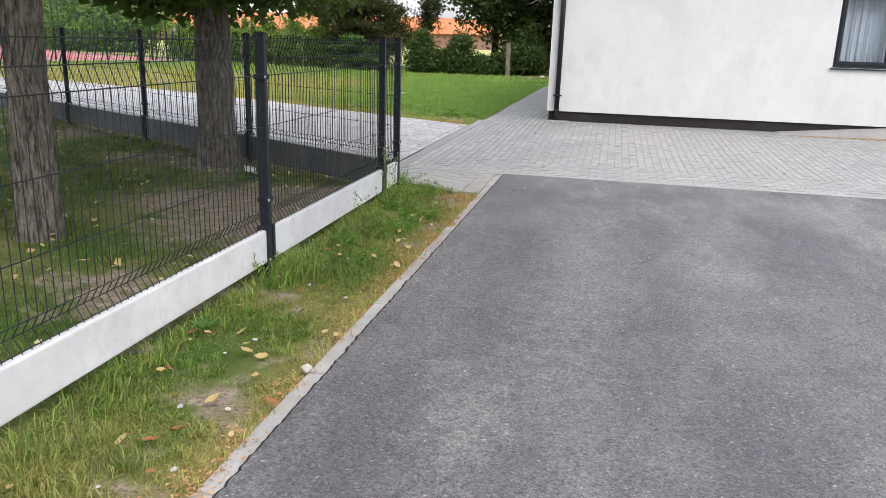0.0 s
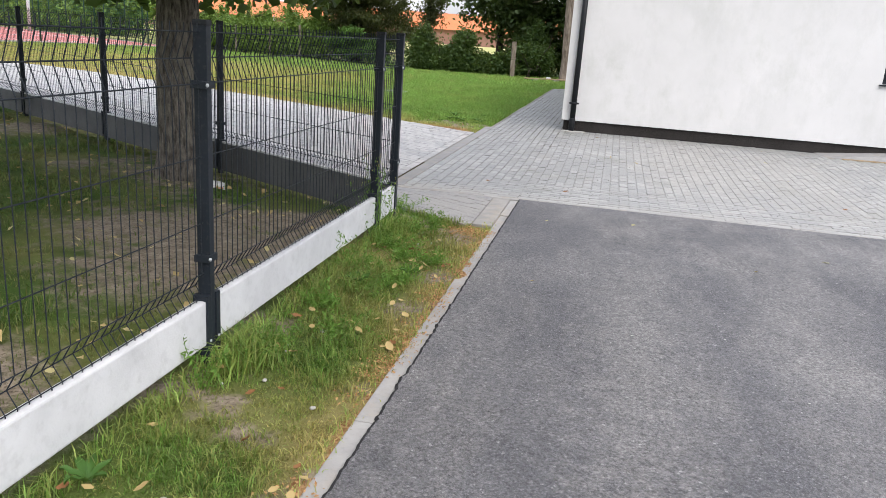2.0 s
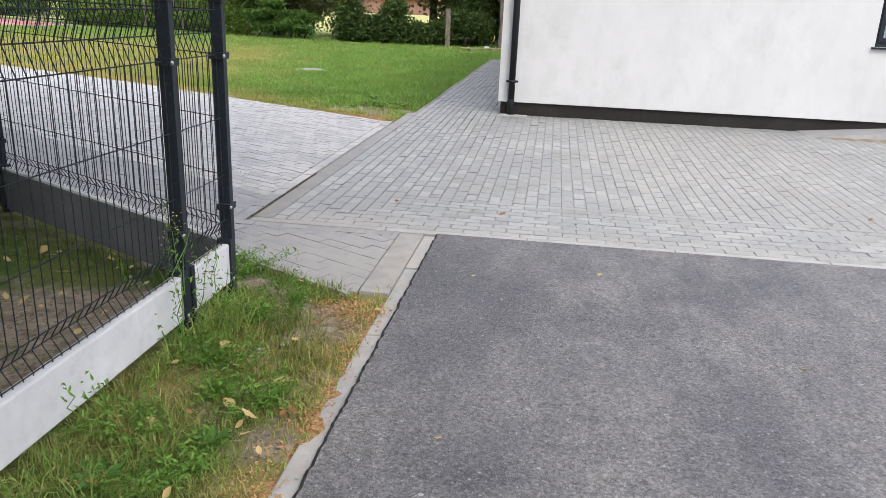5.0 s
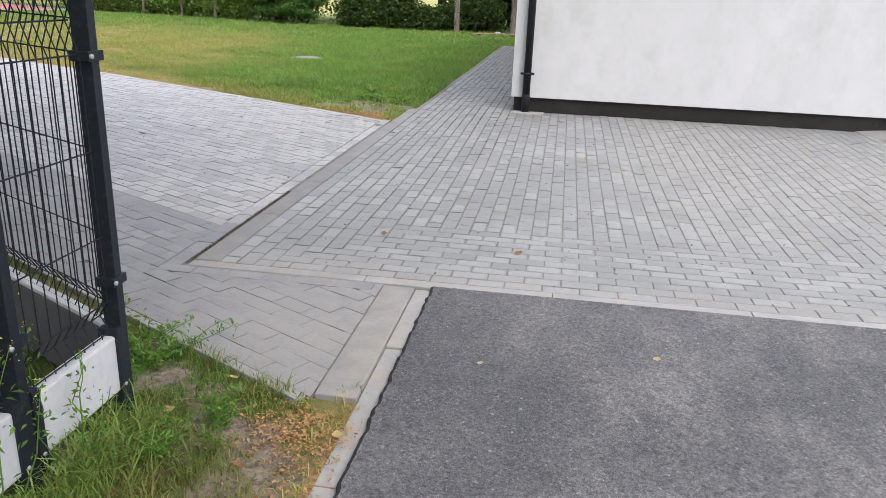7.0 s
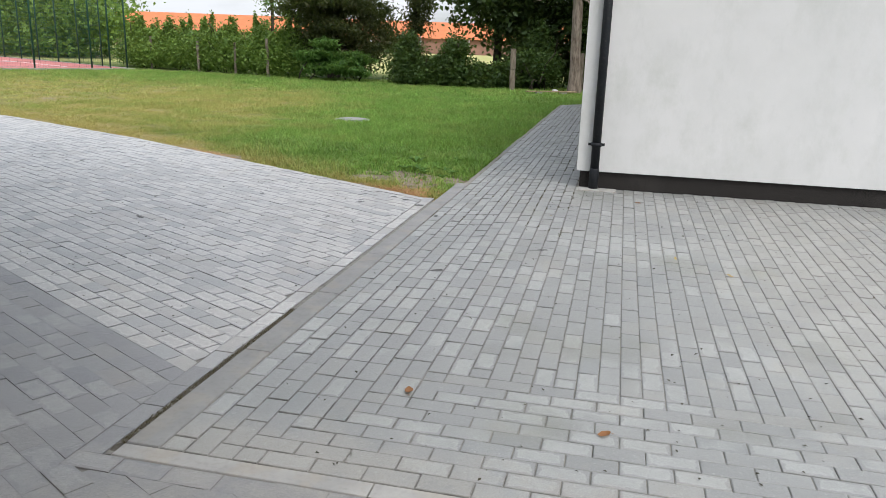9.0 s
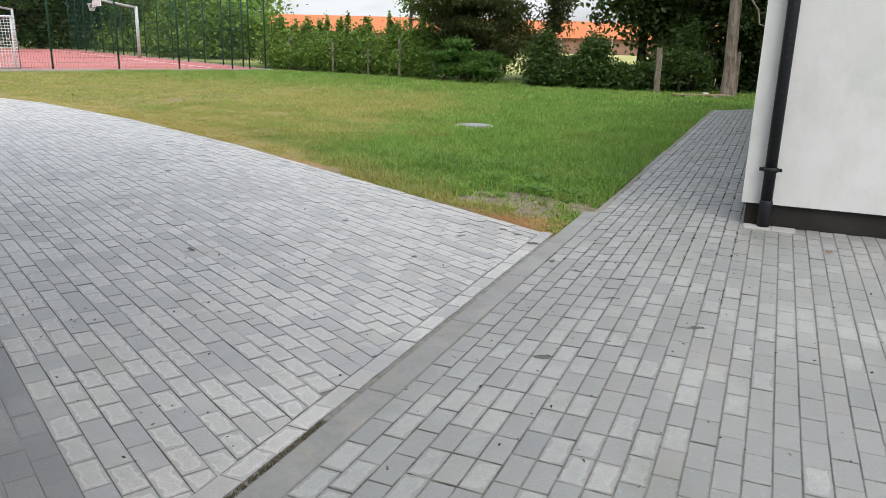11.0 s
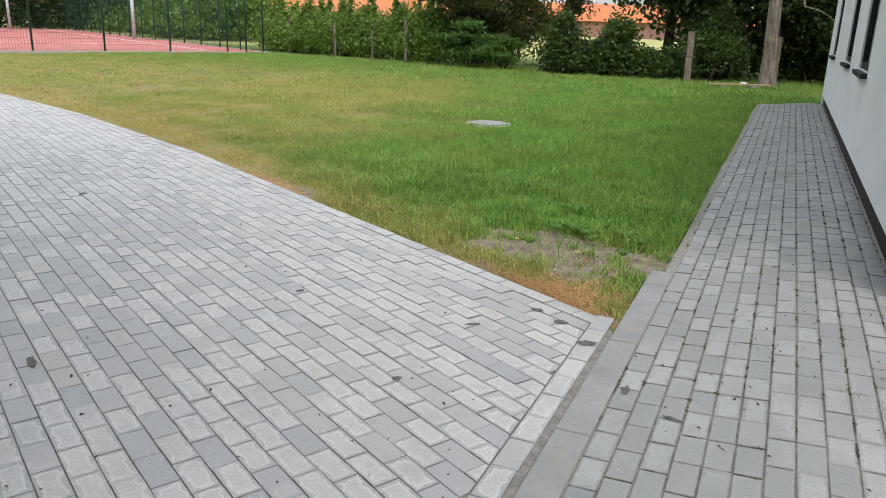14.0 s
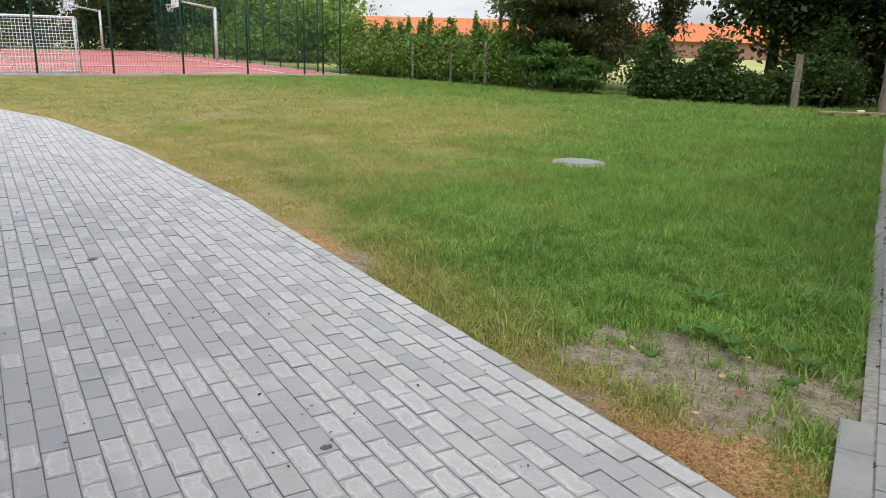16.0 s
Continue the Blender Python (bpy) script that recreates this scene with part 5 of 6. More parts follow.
def strew(n, area, kinds, z, keep, seed, where):
    r = np.random.default_rng(seed)
    made = 0
    while made < n:
        x, y = r.uniform(area[0], area[1]), r.uniform(area[2], area[3])
        if not keep(x, y):
            continue
        k = int(r.choice(kinds))
        ob = thing("fallen_leaf", LEAVES[k], LEAF_WORDS[k] + " lying " + where, "leaf", "fallen leaves")
        ob.matrix_world = pose(x, y, z + float(rise(np.float64(x), np.float64(y))) + (r.uniform(0, 0.02) if z > 0.01 else 0.0), r.normal(0, 16), r.normal(0, 16), r.uniform(0, 360)) @ Matrix.Scale(r.uniform(0.45, 0.85), 4)
        made += 1


strew(95, (-1.9, -1.14, 1.2, 7.6), (0, 1, 3, 1, 0, 3), 0.012, lambda x, y: un(x, y)[1] < 5.8, 801, "on the grassy verge")
strew(130, (-5.0, -2.05, 1.8, 8.5), (0, 2, 2, 4, 0, 3), 0.035, lambda x, y: un(x, y)[1] < 5.3, 803, "under the lime trees")
rl = np.random.default_rng(811)
lx_, ly_ = rl.uniform(-12, -2.1, 900), rl.uniform(1.0, 13, 900)
m = (un(lx_, ly_)[1] < 5.3) & ((lx_ < -5.0) | (rl.uniform(0, 1, 900) < 0.5))
thing("leaf_litter", leaves_mesh("leaf_litter", np.stack([lx_[m], ly_[m], np.full(m.sum(), 0.045)], 1), 0.065, M_DEADLEAF, 812, 1.5, 1.4), "scattered yellowish fallen leaves under the lime trees", "leaves", kind="stuff")
strew(10, (-1.6, 3.0, 9.0, 14.2), (3, 4, 1), 0.004, lambda x, y: True, 805, "on the grey paving")
strew(5, (-0.9, 2.5, 3.0, 8.3), (3, 4), 0.008, lambda x, y: True, 807, "on the asphalt")
strew(6, (-3.6, -2.6, 14.2, 15.6), (0, 3, 1), 0.0, lambda x, y: un(x, y)[1] > 11.1, 809, "on the bare lawn edge")


# orange wood flakes along the kerb and the drive's edge
M_FLAKE = leafy("wood_flakes", (0.34, 0.17, 0.065), (0.60, 0.36, 0.17), None, 0.05, 0.8)
rf = np.random.default_rng(841)
fy = rf.uniform(0.6, 7.9, 9000)
fx = -1.19 + rf.normal(0, 0.06, 9000) + 0.03 * fbm(fy, fy * 0, 4.0)
fx = np.concatenate([fx, rf.normal(-1.32, 0.10, 900)])
fy = np.concatenate([fy, rf.normal(7.30, 0.13, 900)])
m = (fx < -1.095) & (fx > -1.75) & (un(fx, fy)[1] < 5.95) & (rf.uniform(0, 1, len(fx)) < 0.12 + 1.0 * fbm(fx, fy, 3.3, 9.0) + 0.25 * ramp(fy, 4.5, 7.0))
thing("wood_flakes", leaves_mesh("wood_flakes", np.stack([fx[m], fy[m], np.full(m.sum(), -0.004) + rf.uniform(0, 0.006, m.sum())], 1), 0.018, M_FLAKE, 842, 3.0, 2.0), "orange wood flakes strewn along the kerb strip", "wood chips", kind="stuff")
fu = np.concatenate([rf.uniform(-18, -8.8, 7000), rf.normal(-9.6, 0.35, 7000)])
fe = np.concatenate([np.abs(rf.normal(0, 0.07, 7000)), np.abs(rf.normal(0.05, 0.17, 7000))]) + 0.012
fx, fy = xy(fu, drive_edge(fu) + fe)
m = (fx < GX - 0.07) & (rf.uniform(0, 1, len(fx)) < np.where(fu > -10.5, 0.45 * ramp(fu, -10.6, -9.3) + 0.05, 0.05 + 0.8 * fbm(fx, fy, 1.9, 4.0)))
thing("wood_flakes", leaves_mesh("wood_flakes", np.stack([fx[m], fy[m], np.full(m.sum(), -0.014) + rf.uniform(0, 0.012, m.sum())], 1), 0.013, M_FLAKE, 844, 3.0, 2.0), "orange wood flakes strewn along the edge of the lawn", "wood chips", kind="stuff")


# dark crumbs of soil and plant bits on the paving
M_CRUMB = leafy("dark_crumbs", (0.03, 0.027, 0.02), (0.09, 0.078, 0.055), None, 0.05, 0.9)
rc = np.random.default_rng(851)
qx, qy = rc.uniform(-2.3, 3.0, 420), rc.uniform(8.85, 14.5, 420)
qx, qy = np.concatenate([qx, rc.uniform(-2.25, -1.2, 160)]), np.concatenate([qy, rc.uniform(12.5, 24, 160)])
thing("paving_crumbs", leaves_mesh("paving_crumbs", np.stack([qx, qy, rise(qx, qy) + 0.004], 1), 0.020, M_CRUMB, 852, 2.5, 1.8), "dark crumbs of soil and plant bits on the grey paving", "crumbs", kind="stuff")
qu, qn = rc.uniform(-17, -6.5, 420), rc.uniform(7.1, 10.8, 420)
qx, qy = xy(qu, qn)
m = (qx < GX - 0.15) & (qn < drive_edge(qu) - 0.1)
thing("drive_crumbs", leaves_mesh("drive_crumbs", np.stack([qx[m], qy[m], np.full(m.sum(), 0.004)], 1), 0.020, M_CRUMB, 854, 2.5, 1.8), "dark crumbs of soil and plant bits on the drive", "crumbs", kind="stuff")


def pebble(x, y, z, s, seed, label, mat=None):
    bm = bmesh.new()
    bmesh.ops.create_icosphere(bm, subdivisions=2, radius=1)
    noise.seed_set(seed)
    for v in bm.verts:
        v.co *= 1 + 0.28 * noise.noise(v.co * 1.6)
        v.co = Vector((v.co.x * s, v.co.y * s * 0.75, v.co.z * s * 0.5))
    me = bpy.data.meshes.new("stone")
    bm.to_mesh(me)
    bm.free()
    me.materials.append(mat or M_PEBBLE)
    ob = thing("stone", me, label, "stone", "stones")
    ob.matrix_world = pose(x, y, z, 0, 0, seed * 37)
    return ob


pebble(-1.17, 2.99, 0.012, 0.034, 3, "white stone lying on the kerb strip")
for i in range(16):
    r_ = random.Random(40 + i)
    pebble(r_.uniform(-1.85, -1.3), r_.uniform(1.8, 7.4), -0.012, r_.uniform(0.008, 0.02), i, "small grey pebble in the verge soil")
for i in range(14):
    r_ = random.Random(80 + i)
    pebble(r_.uniform(-0.95, 2.4), r_.uniform(2.0, 8.2), 0.006, r_.uniform(0.006, 0.012), 20 + i, "small pale pebble on the asphalt")
for i in range(7):
    r_ = random.Random(120 + i)
    pebble(r_.uniform(-2.0, -1.9), r_.uniform(6.85, 7.15), 0.0, r_.uniform(0.025, 0.05), 40 + i, "rough grey stone under the gravel board")


def weed(x, y, h, seed, stems, flower=False, spread=0.12, leaf=0.07, label="leafy green weed at the fence foot"):
    """A weed: thin stems with leaves, and flat yellow flower heads if it blooms."""
    r = np.random.default_rng(seed)
    w = thing("weed", None, label, "weed", "weeds")
    lines, pts, heads = [], [], []
    for i in range(stems):
        tip = np.array([x + r.normal(0, spread), y + r.normal(0, spread), h * r.uniform(0.6, 1.05)])
        base = np.array([x + r.normal(0, 0.02), y + r.normal(0, 0.02), -0.03])
        lines.append(limb(base, tip, 0.0035, 0.0012, seed * 13 + i, 6, 0.05)[:2] + (5,))
        for t in np.linspace(0.15, 0.95, 9):
            pts += [base + (tip - base) * t + r.normal(0, 0.018, 3) for _ in range(3)]
        heads += [tip + r.normal(0, 0.022, 3) for _ in range(14)]
    tagged(part("stems", tubes("stems", M_WEED, lines), w), kind="stuff")
    part("foliage", leaves_mesh("foliage", pts, leaf, M_WEED, seed + 1, 0.2, 3.0, 0.2), w)
    if flower:
        tagged(part("flowers", leaves_mesh("flowers", heads, 0.008, M_FLOWER, seed + 2, 1.0, 1.1), w, "small yellow flowers"), kind="stuff")
    return w


weed(-1.88, 6.50, 0.62, 821, 5, True, 0.09, 0.028, "tall yellow-flowered weed growing at the fence")
weed(-2.06, 6.88, 0.60, 823, 6, True, 0.08, 0.028, "yellow-flowered weed behind the fence panel")
weed(-1.87, 6.82, 0.45, 825, 5, False, 0.08, 0.026)
weed(-1.84, 5.95, 0.30, 827, 3, False, 0.08, 0.03)
weed(-1.62, 7.25, 0.13, 829, 9, False, 0.10, 0.03, "low bushy weed on the verge")
weed(-2.08, 7.62, 0.11, 831, 22, False, 0.16, 0.032, "low bushy weed on the verge")
weed(-2.30, 7.72, 0.10, 833, 22, False, 0.16, 0.032, "low bushy weed on the verge")
weed(-1.86, 4.05, 0.26, 837, 3, False, 0.06, 0.04)
for i, (x, y, h, reach) in enumerate(((-1.74, 6.55, 0.10, 0.11), (-1.58, 6.30, 0.07, 0.12), (-1.78, 5.95, 0.09, 0.12), (-1.62, 5.55, 0.06, 0.13), (-1.40, 6.25, 0.06, 0.10), (-1.80, 5.2, 0.09, 0.10), (-1.55, 4.9, 0.05, 0.12), (-1.72, 7.05, 0.09, 0.10), (-1.78, 4.5, 0.12, 0.10), (-1.48, 5.75, 0.05, 0.10))):
    weed(x, y, h, 861 + 2 * i, 20, False, reach, 0.028, "low spreading leafy weed in the verge grass")


M_ROSETTE = leafy("rosette_leaves", (0.045, 0.125, 0.025), (0.11, 0.25, 0.05))


def rosette(x, y, s, seed, label="broad-leaved rosette weed in the grass"):
    """A flat rosette of broad leaves."""
    r = np.random.default_rng(seed)
    w = thing("rosette_weed", None, label, "weed", "weeds")
    for i in range(7):
        a = i * 0.9 + r.uniform(-0.2, 0.2)
        v, f = [], []
        for k in range(5):
            t = k / 4
            d = s * (0.1 + 0.9 * t)
            wd = s * 0.2 * math.sin(math.pi * (0.1 + 0.86 * t))
            z = 0.01 + s * 0.55 * math.sin(math.pi * 0.6 * t) * r.uniform(0.6, 1.0)
            v += [(x + d * math.cos(a) - wd * math.sin(a), y + d * math.sin(a) + wd * math.cos(a), z + 0.012), (x + d * math.cos(a), y + d * math.sin(a), z),
                  (x + d * math.cos(a) + wd * math.sin(a), y + d * math.sin(a) - wd * math.cos(a), z + 0.012)]
        for k in range(4):
            b = 3 * k
            f += [(b, b + 1, b + 4, b + 3), (b + 1, b + 2, b + 5, b + 4)]
        part("leaf", mesh("leaf", v, f, M_ROSETTE, True), w)
    return w


for i, (x, y, s) in enumerate(((-1.85, 3.28, 0.085), (-1.70, 5.6, 0.09), (-1.45, 5.9, 0.07), (-3.12, 15.50, 0.10), (-3.0, 15.43, 0.08), (-3.24, 15.45, 0.09), (-2.74, 15.48, 0.09), (-2.62, 15.36, 0.08), (-2.67, 15.05, 0.06), (-3.33, 15.02, 0.05), (-2.95, 15.3, 0.06), (-3.26, 16.08, 0.13), (-3.6, 7.1, 0.1), (-2.75, 16.4, 0.1))):
    rosette(x, y, s, 850 + i)

# crumpled wrapper under the tree
M_WRAP = plain("printed_wrapper", (0.50, 0.50, 0.49), 0.4, wear=0.3, scale=60)
wv = [(i * 0.03 - 0.09, j * 0.03 - 0.075, 0.02 + 0.04 * abs(noise.noise(Vector((i * 0.7, j * 0.9, 2.0))))) for j in range(6) for i in range(7)]
wf = [(j * 7 + i, j * 7 + i + 1, j * 7 + i + 8, j * 7 + i + 7) for j in range(5) for i in range(6)]
wrapper = thing("litter_wrapper", mesh("litter_wrapper", wv, wf, M_WRAP), "crumpled white wrapper lying under the lime tree", "litter")
wrapper.matrix_world = pose(-3.79, 7.69, 0.02, 25, 20, 40) @ Matrix.Scale(0.75, 4)
M_ORANGEBIT = plain("orange_print", (0.6, 0.22, 0.06), 0.5)
part("printed_patch", mesh("printed_patch", [(p[0], p[1], p[2] + 0.003) for p in wv[2:6] + wv[9:13]], [(0, 1, 5, 4), (1, 2, 6, 5), (2, 3, 7, 6)], M_ORANGEBIT), wrapper, "orange printed patch")


def stain(x, y, sx, sy, turn, seed, z, mat, label):
    """A flat spot with an uneven rim, a millimetre or so above the surface."""
    r = np.random.default_rng(seed)
    ph = r.uniform(0, 6.28, 3)
    ring = [(math.cos(a) * sx * q, math.sin(a) * sy * q, 0.0) for a in np.linspace(0, 6.283, 25)[:-1] for q in [1 + 0.18 * math.sin(2 * a + ph[0]) + 0.14 * math.sin(5 * a + ph[1]) + 0.1 * math.sin(9 * a + ph[2])]]
    ob = thing("stain", mesh("stain", ring, [tuple(range(24))], mat), label, "stain", "stains", "structure")
    ob.matrix_world = pose(x, y, z + float(rise(np.float64(x), np.float64(y))), 0, 0, turn)


for i, (x, y, sx, sy) in enumerate(((-2.89, 13.82, 0.045, 0.03), (-2.73, 13.71, 0.06, 0.03), (-2.54, 13.50, 0.055, 0.05), (-3.12, 13.46, 0.05, 0.025), (-2.39, 13.40, 0.05, 0.03), (-2.41, 13.18, 0.05, 0.05), (-2.27, 13.08, 0.06, 0.025),
                                     (-3.18, 12.73, 0.035, 0.025), (-4.17, 13.45, 0.03, 0.03), (-7.11, 14.56, 0.06, 0.04), (-4.66, 12.13, 0.07, 0.03), (-2.05, 12.9, 0.05, 0.02), (-1.7, 12.4, 0.07, 0.018), (-1.2, 12.1, 0.05, 0.03), (-1.85, 11.4, 0.07, 0.03))):
    stain(x, y, sx * 0.75, sy * 0.7, -20 + 17 * i, 900 + i, 0.0035, M_TAR, "dark dried stain on the pavers")
for i, (x, y, sx, sy) in enumerate(((-0.08, 3.08, 0.045, 0.03), (0.37, 3.79, 0.04, 0.02), (-0.66, 2.36, 0.03, 0.015), (-0.49, 2.69, 0.025, 0.01), (-0.4, 2.75, 0.03, 0.012), (0.36, 7.79, 0.055, 0.04), (0.95, 7.2, 0.04, 0.02))):
    stain(x, y, sx, sy, 13 * i, 930 + i, 0.0085, M_TAR, "small dark oil stain on the asphalt")

# long grass at the post feet and under the boards
tn = 2600
ty = np.concatenate([rng.normal(4.36, 0.10, 700), rng.normal(6.85, 0.12, 500), rng.uniform(1.5, 7.2, 1400)])
tx = np.concatenate([rng.normal(-1.82, 0.06, 700), rng.normal(-1.84, 0.05, 500), rng.normal(-1.92, 0.03, 1400)])
tall = thing("fence_grass", blades("fence_grass", tx, ty, np.full(tn, -0.02), np.concatenate([rng.uniform(0.08, 0.24, 1200), rng.uniform(0.05, 0.15, 1400)]), np.full(tn, 0.006), rng.uniform(0.0, 0.5, tn), M_GRASS, 965, 0.8), "longer grass at the foot of the fence", "grass", kind="stuff")

# moss and soil in the open gutter joint
M_SOIL = concrete_material("dark_damp_soil", (0.035, 0.031, 0.025), (0.15, 0.135, 0.11), 22)
sy = np.arange(8.70, 10.4, 0.02)
sx0, sx1 = GX - 0.036 - 0.006 * rng.uniform(0, 1, len(sy)), GX + 0.001 + 0.004 * rng.uniform(0, 1, len(sy))
sz = -0.006 + 0.004 * rng.uniform(-1, 1, (2, len(sy)))
k_ = np.arange(len(sy) - 1)
thing("gutter_soil", quads("gutter_soil", np.concatenate([np.stack([sx0, sy, sz[0]], 1), np.stack([sx1, sy, sz[1]], 1)]), np.stack([k_, k_ + len(sy), k_ + len(sy) + 1, k_ + 1], 1), M_SOIL), "dark damp soil in the open joint beside the kerb slabs", "soil", kind="structure")
moss_y = rng.uniform(8.8, 10.4, 1500)
moss = thing("gutter_moss", blades("gutter_moss", np.full(1500, GX - 0.022) + rng.normal(0, 0.008, 1500), moss_y, np.full(1500, -0.012), rng.uniform(0.008, 0.022, 1500), np.full(1500, 0.004), rng.uniform(0.3, 1.0, 1500), M_PATHMOSS, 961), "moss and dry bits in the open kerb joint", "moss", kind="stuff")
kerb_n = 1300
ky = rng.uniform(1.5, 7.6, kerb_n)
joint_weeds = thing("edge_grass", blades("edge_grass", -1.20 + rng.normal(0, 0.03, kerb_n), ky, np.full(kerb_n, -0.02), rng.uniform(0.02, 0.06, kerb_n), np.full(kerb_n, 0.005), rng.uniform(0.2, 1, kerb_n), M_GRASS, 963, 0.9), "dry grass creeping over the kerb strip", "grass", kind="stuff")

# dark moss and weeds in the joints of the side path
rp = np.random.default_rng(971)
spots = 700
px = GX + 0.14 + 0.1 * rp.integers(0, 13, spots)
py = 12.6 + 15.8 * rp.uniform(0, 1, spots) ** 0.9
py = np.round((py - 8.8) / 0.1) * 0.1 + 8.8
mx = np.repeat(px, 26) + rp.normal(0, 0.005, spots * 26)
my = np.repeat(py, 26) + rp.normal(0, 1, spots * 26) * np.repeat(rp.uniform(0.006, 0.035, spots), 26)
count = len(mx)
path_moss = thing("path_moss", blades("path_moss", mx, my, rise(mx, my) - 0.003, rp.uniform(0.003, 0.010, count), np.full(count, 0.007), rp.uniform(0.2, 0.9, count), M_PATHMOSS, 973, 0.9), "dark moss and dry weeds in the paving joints", "moss", kind="stuff")

# ---- pavers ----


def clipped(poly, planes):
    """A convex outline cut by half-planes (a, b, c): a x + b y <= c."""
    for a, b, c in planes:
        out = []
        for i, p in enumerate(poly):
            q = poly[(i + 1) % len(poly)]
            dp, dq = a * p[0] + b * p[1] - c, a * q[0] + b * q[1] - c
            if dp <= 0:
                out.append(p)
            if dp * dq < 0:
                t = dp / (dp - dq)
                out.append((p[0] + t * (q[0] - p[0]), p[1] + t * (q[1] - p[1])))
        poly = out
        if len(poly) < 3:
            return []
    return poly


def paver_points(poly, gap, cham):
    """Points, faces and core weight of one paver from its outline: skirt, chamfer, rim and pale core."""
    c = np.mean(poly, axis=0)
    P = np.array(poly) - c
    k = len(P)
    inner = min(abs(P[i][0] * P[(i + 1) % k][1] - P[i][1] * P[(i + 1) % k][0]) / (math.hypot(*(P[(i + 1) % k] - P[i])) + 1e-9) for i in range(k))
    ring = lambda d: P * (1 - np.minimum(d / np.maximum(np.abs(P), inner * 0.5), 0.8)) if k == 4 else P * (1 - min(d / inner, 0.8))
    edge = gap / 2 + cham
    rows = [(ring(gap / 2), -0.03), (ring(gap / 2), -0.7 * cham), (ring(edge), 0.0), (ring(0.043), 0.0005)]
    v = np.concatenate([np.column_stack([q, np.full(k, z)]) for q, z in rows])
    f = [(k * r + j, k * r + (j + 1) % k, k * r + k + (j + 1) % k, k * r + k + j) for r in range(3) for j in range(k)] + [tuple(range(3 * k, 4 * k))]
    return v, f, [-1.0] * (2 * k) + [0.0] * k + [(0.043 - edge) / (0.021 - edge)] * k


def lay(parent, bricks, mat, near, seed, gap=0.006, cham=0.006, sloped=False):
    """Lay pavers (x, y, turn, length, width, planes): the nearest as parts of their own, the rest joined."""
    r = np.random.default_rng(seed)
    order = sorted(bricks, key=lambda q: math.hypot(q[0] - near[0], q[1] - near[1]))
    shared, own = {}, 0
    lift = (lambda p, q: float(rise(np.float64(p), np.float64(q)))) if sloped else (lambda p, q: 0.0)
    V, F, C, base = [], [], [], 0
    for x, y, a, lx, ly, planes in order:
        ca, sa = math.cos(a), math.sin(a)
        corners = [(-lx / 2, -ly / 2), (lx / 2, -ly / 2), (lx / 2, ly / 2), (-lx / 2, ly / 2)]
        cut = False
        if planes:
            there = [(x + p * ca - q * sa, y + p * sa + q * ca) for p, q in corners]
            cut = any(h[0] * p[0] + h[1] * p[1] > h[2] for h in planes for p in there)
            if cut:
                there = clipped(there, planes)
                if len(there) < 3:
                    continue
                T = np.array(there)
                area = 0.5 * abs(sum(T[i][0] * T[(i + 1) % len(T)][1] - T[i][1] * T[(i + 1) % len(T)][0] for i in range(len(T))))
                if area < 0.0008:
                    continue
                x, y = T.mean(axis=0)
                corners = [((p - x) * ca + (q - y) * sa, -(p - x) * sa + (q - y) * ca) for p, q in there]
        own += 1
        key = (round(lx, 2), round(ly, 2)) if not cut else own
        if own <= 300:
            if key not in shared:
                v, f, core = paver_points(corners, gap, cham)
                me = mesh("paver", v, f, mat)
                me.attributes.new("core", "FLOAT", "POINT").data.foreach_set("value", core)
                shared[key] = me
            z0 = lift(x, y)
            gx_, gy_ = (lift(x + 0.05, y) - z0) / 0.05, (lift(x, y + 0.05) - z0) / 0.05
            tx_, ty_ = gx_ * ca + gy_ * sa, -gx_ * sa + gy_ * ca
            part("paver", shared[key], parent).matrix_basis = pose(x, y, z0 + r.normal(0, 0.0012), math.degrees(ty_) + r.normal(0, 0.3), -math.degrees(tx_) + r.normal(0, 0.3), math.degrees(a) + r.normal(0, 0.3))
            continue
        v, f, core = paver_points(corners, gap, cham)
        z = v[:, 2] + r.normal(0, 0.0012) + v[:, 0] * r.normal(0, 0.005) + v[:, 1] * r.normal(0, 0.005)
        wx, wy = x + v[:, 0] * ca - v[:, 1] * sa, y + v[:, 0] * sa + v[:, 1] * ca
        V.append(np.stack([wx, wy, z + (rise(wx, wy) if sloped else 0)], 1))
        F += [tuple(i + base for i in q) for q in f]
        C += core
        base += len(v)
    if V:
        me = mesh("paver_field", np.concatenate(V).tolist(), F, mat)
        me.attributes.new("core", "FLOAT", "POINT").data.foreach_set("value", C)
        tagged(part("paver_field", me, parent), kind="stuff")


house_paving = thing("house_paving", None, "grey rectangular concrete pavers in running bond before the house", "paving", kind="structure")
B = []
x_first = GX + 0.14
# ten courses along the kerb, stepped back at the gutter; the rest runs away from the kerb
course = [x_first + 0.1 * math.ceil((0.21 + 0.073 * j) / 0.1 - 0.001) for j in range(10)]
for j in range(170):
    x = x_first + 0.05 + 0.1 * j
    if x > 14:
        break
    y_start = 8.80 + 0.0975 * sum(c < x for c in course)
    y_end = 14.69 if x > WALL_X + 0.03 else 28.4
    y = y_start + (0.0 if j % 2 else -0.1)
    while y < y_end - 0.04:
        a0, a1 = max(y, y_start), min(y + 0.2, y_end)
        if a1 - a0 > 0.05 and not (x > RX0 + 0.1 and a1 > RY0):
            B.append((x, (a0 + a1) / 2, math.pi / 2, round(a1 - a0, 2), 0.1, None))
        y += 0.2
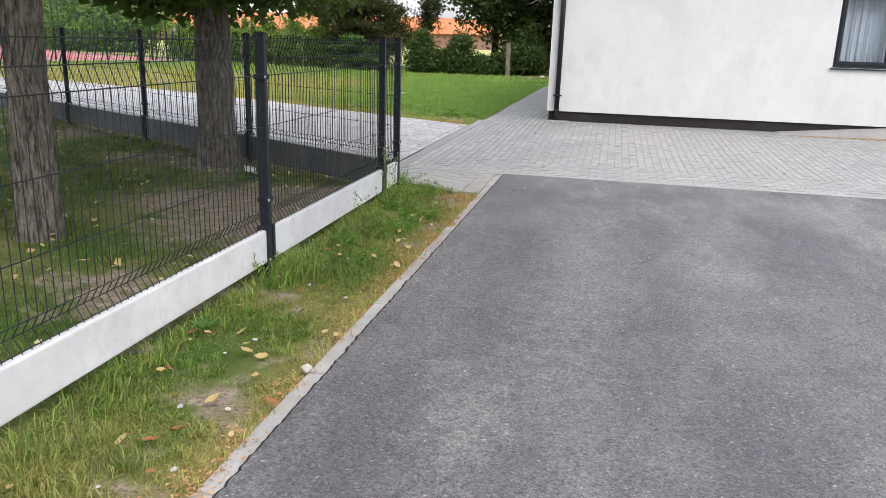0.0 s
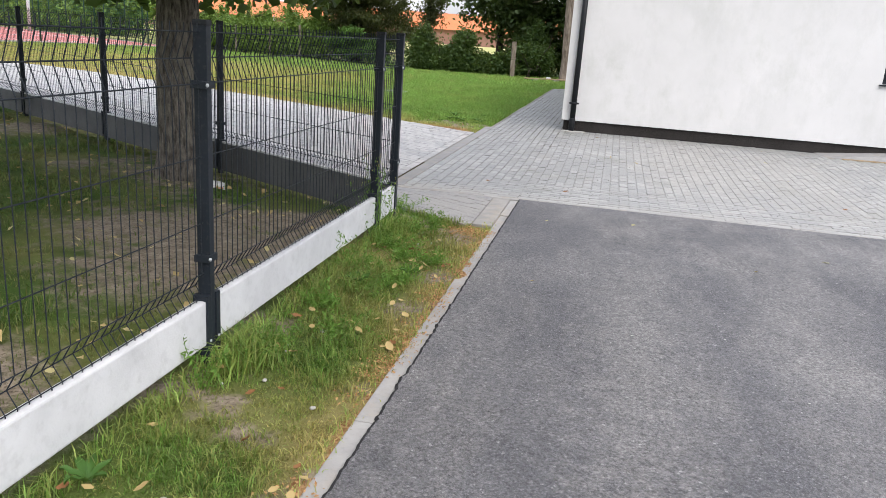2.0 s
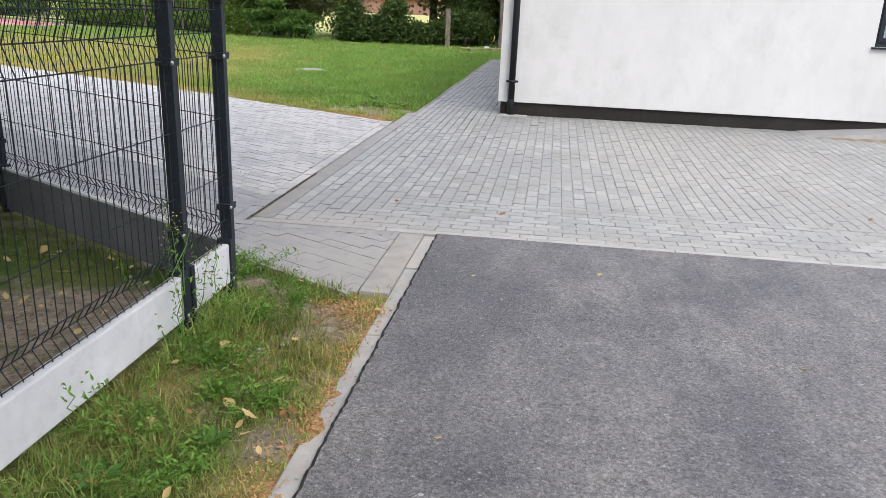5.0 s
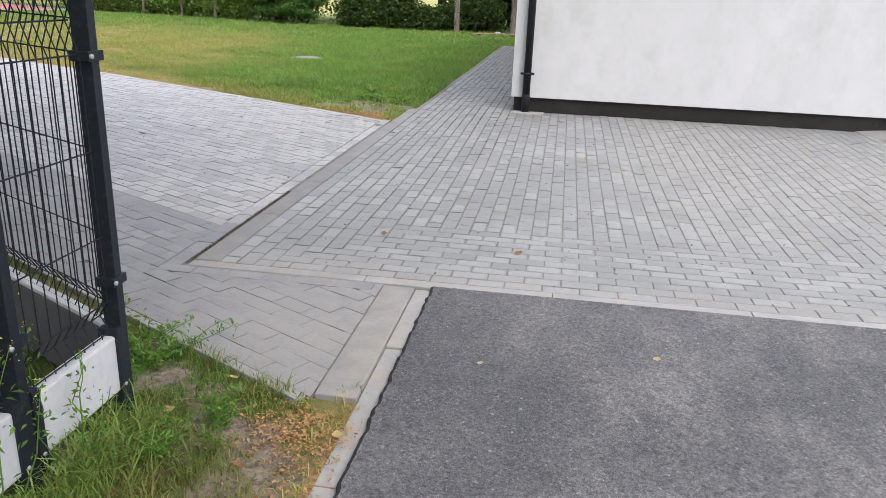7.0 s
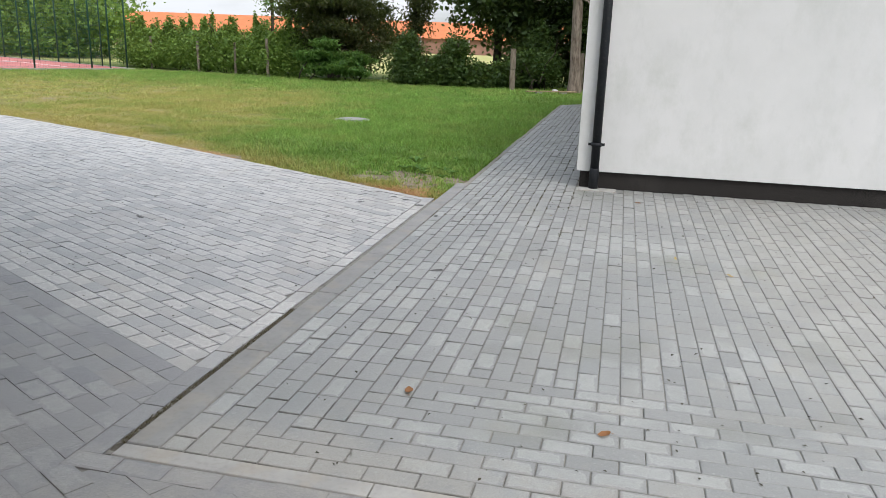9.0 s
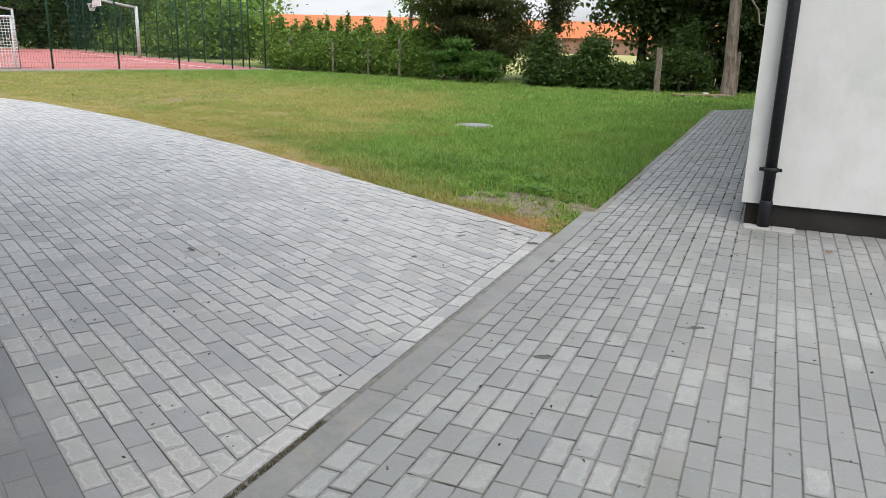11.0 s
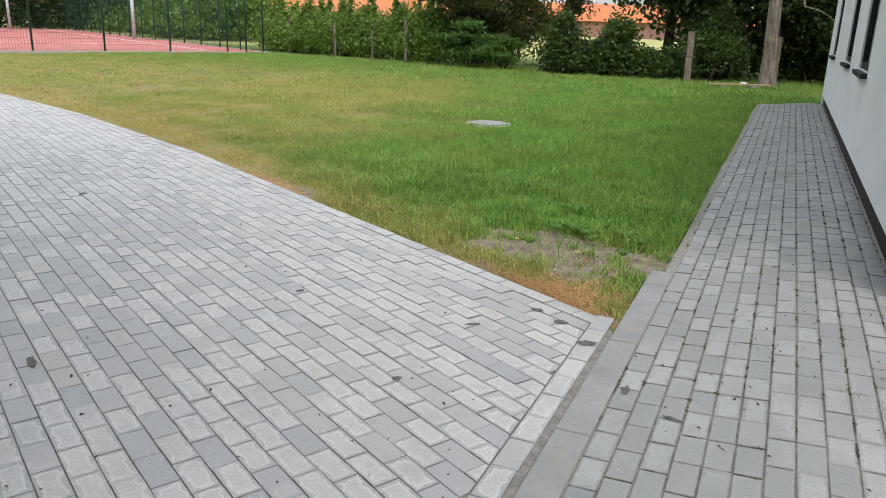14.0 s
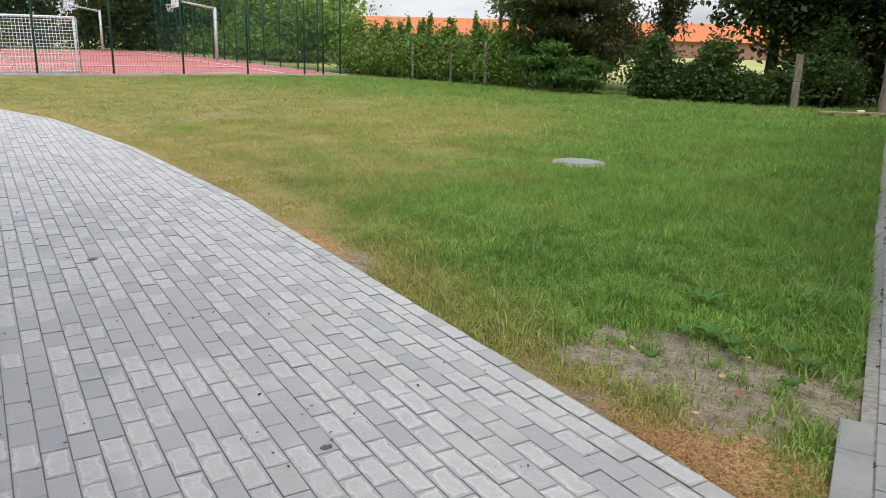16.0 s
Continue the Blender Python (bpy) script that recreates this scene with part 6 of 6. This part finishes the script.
for j in range(10):
    y = 8.80 + 0.0975 * j + 0.049
    xs = course[j]
    shift = 0.1 if j % 2 else 0.0
    first = 0.2 - (xs - x_first - shift) % 0.2
    first = 0.2 if first < 0.04 or first > 0.16 else 0.1
    while xs < 14:
        B.append((xs + first / 2, y, 0.0, first, 0.0975, None))
        xs += first
        first = 0.2
lay(house_paving, B, M_PAVER, (-1.2, 10.2), 601, 0.0035, 0.0038, True)

drive = thing("drive_paving", None, "pale grey mottled pavers of the curving drive", "paving", kind="structure")
dark = thing("graphite_paving", None, "dark graphite pavers between fence and drive", "paving", kind="structure")
BL, BD = [], []
CW, CL = 0.1, 0.2
for j in range(60):
    n = 5.92 + CW * (j + 0.5)
    is_dark = n < 7.06
    off = (0.0, 0.1)[j % 2]
    for i in range(170):
        u = -2.0 - CL * i - off
        x, y = xy(u, n)
        e0, e1 = float(drive_edge(u - 0.1)) - 0.105, float(drive_edge(u + 0.1)) - 0.105
        planes = []
        if n - 0.05 > max(e0, e1):
            continue
        if n + 0.05 > min(e0, e1):
            (xa, ya), (xb, yb) = xy(u - 0.1, e0), xy(u + 0.1, e1)
            na, nb = -(yb - ya), xb - xa
            planes.append((na, nb, na * xa + nb * ya))
        if y > 8.56 and x < GX - 0.06:
            if x > GX - 0.4:
                planes.append((1, 0, GX - 0.137))
        else:
            if y > 8.66 or x > -1.2:
                continue
            if x > -1.5:
                planes.append((1, 0, -1.34))
            if y > 8.4:
                planes.append((0, 1, 8.598))
        (BD if is_dark else BL).append((x, y, -ANG, CL, CW, planes))
u = -8.95
while u > -34:
    n = float(drive_edge(u)) - 0.052
    slope = (float(drive_edge(u - 0.1)) - float(drive_edge(u + 0.1))) / -0.2
    x, y = xy(u, n)
    if x < GX - 0.1:
        BL.append((x, y, -ANG + math.atan(slope), 0.2, 0.1, None))
    u -= 0.2
x = GX - 0.135
while x < -1.36:
    w = min(0.2, -1.34 - x)
    BD.append((x + w / 2, 8.649, 0.0, w, 0.1, None))
    x += 0.2
y = 8.70
while y < 13.75:
    (BD if y < 9.45 else BL).append((GX - 0.085, y + 0.1, math.pi / 2, 0.2, 0.1, None))
    y += 0.2
lay(drive, BL, M_DRIVE, (-3.2, 12.2), 603, 0.0028, 0.002)
lay(dark, BD, M_GRAPHITE, (-2.2, 8.4), 605, 0.0009, 0.0009)
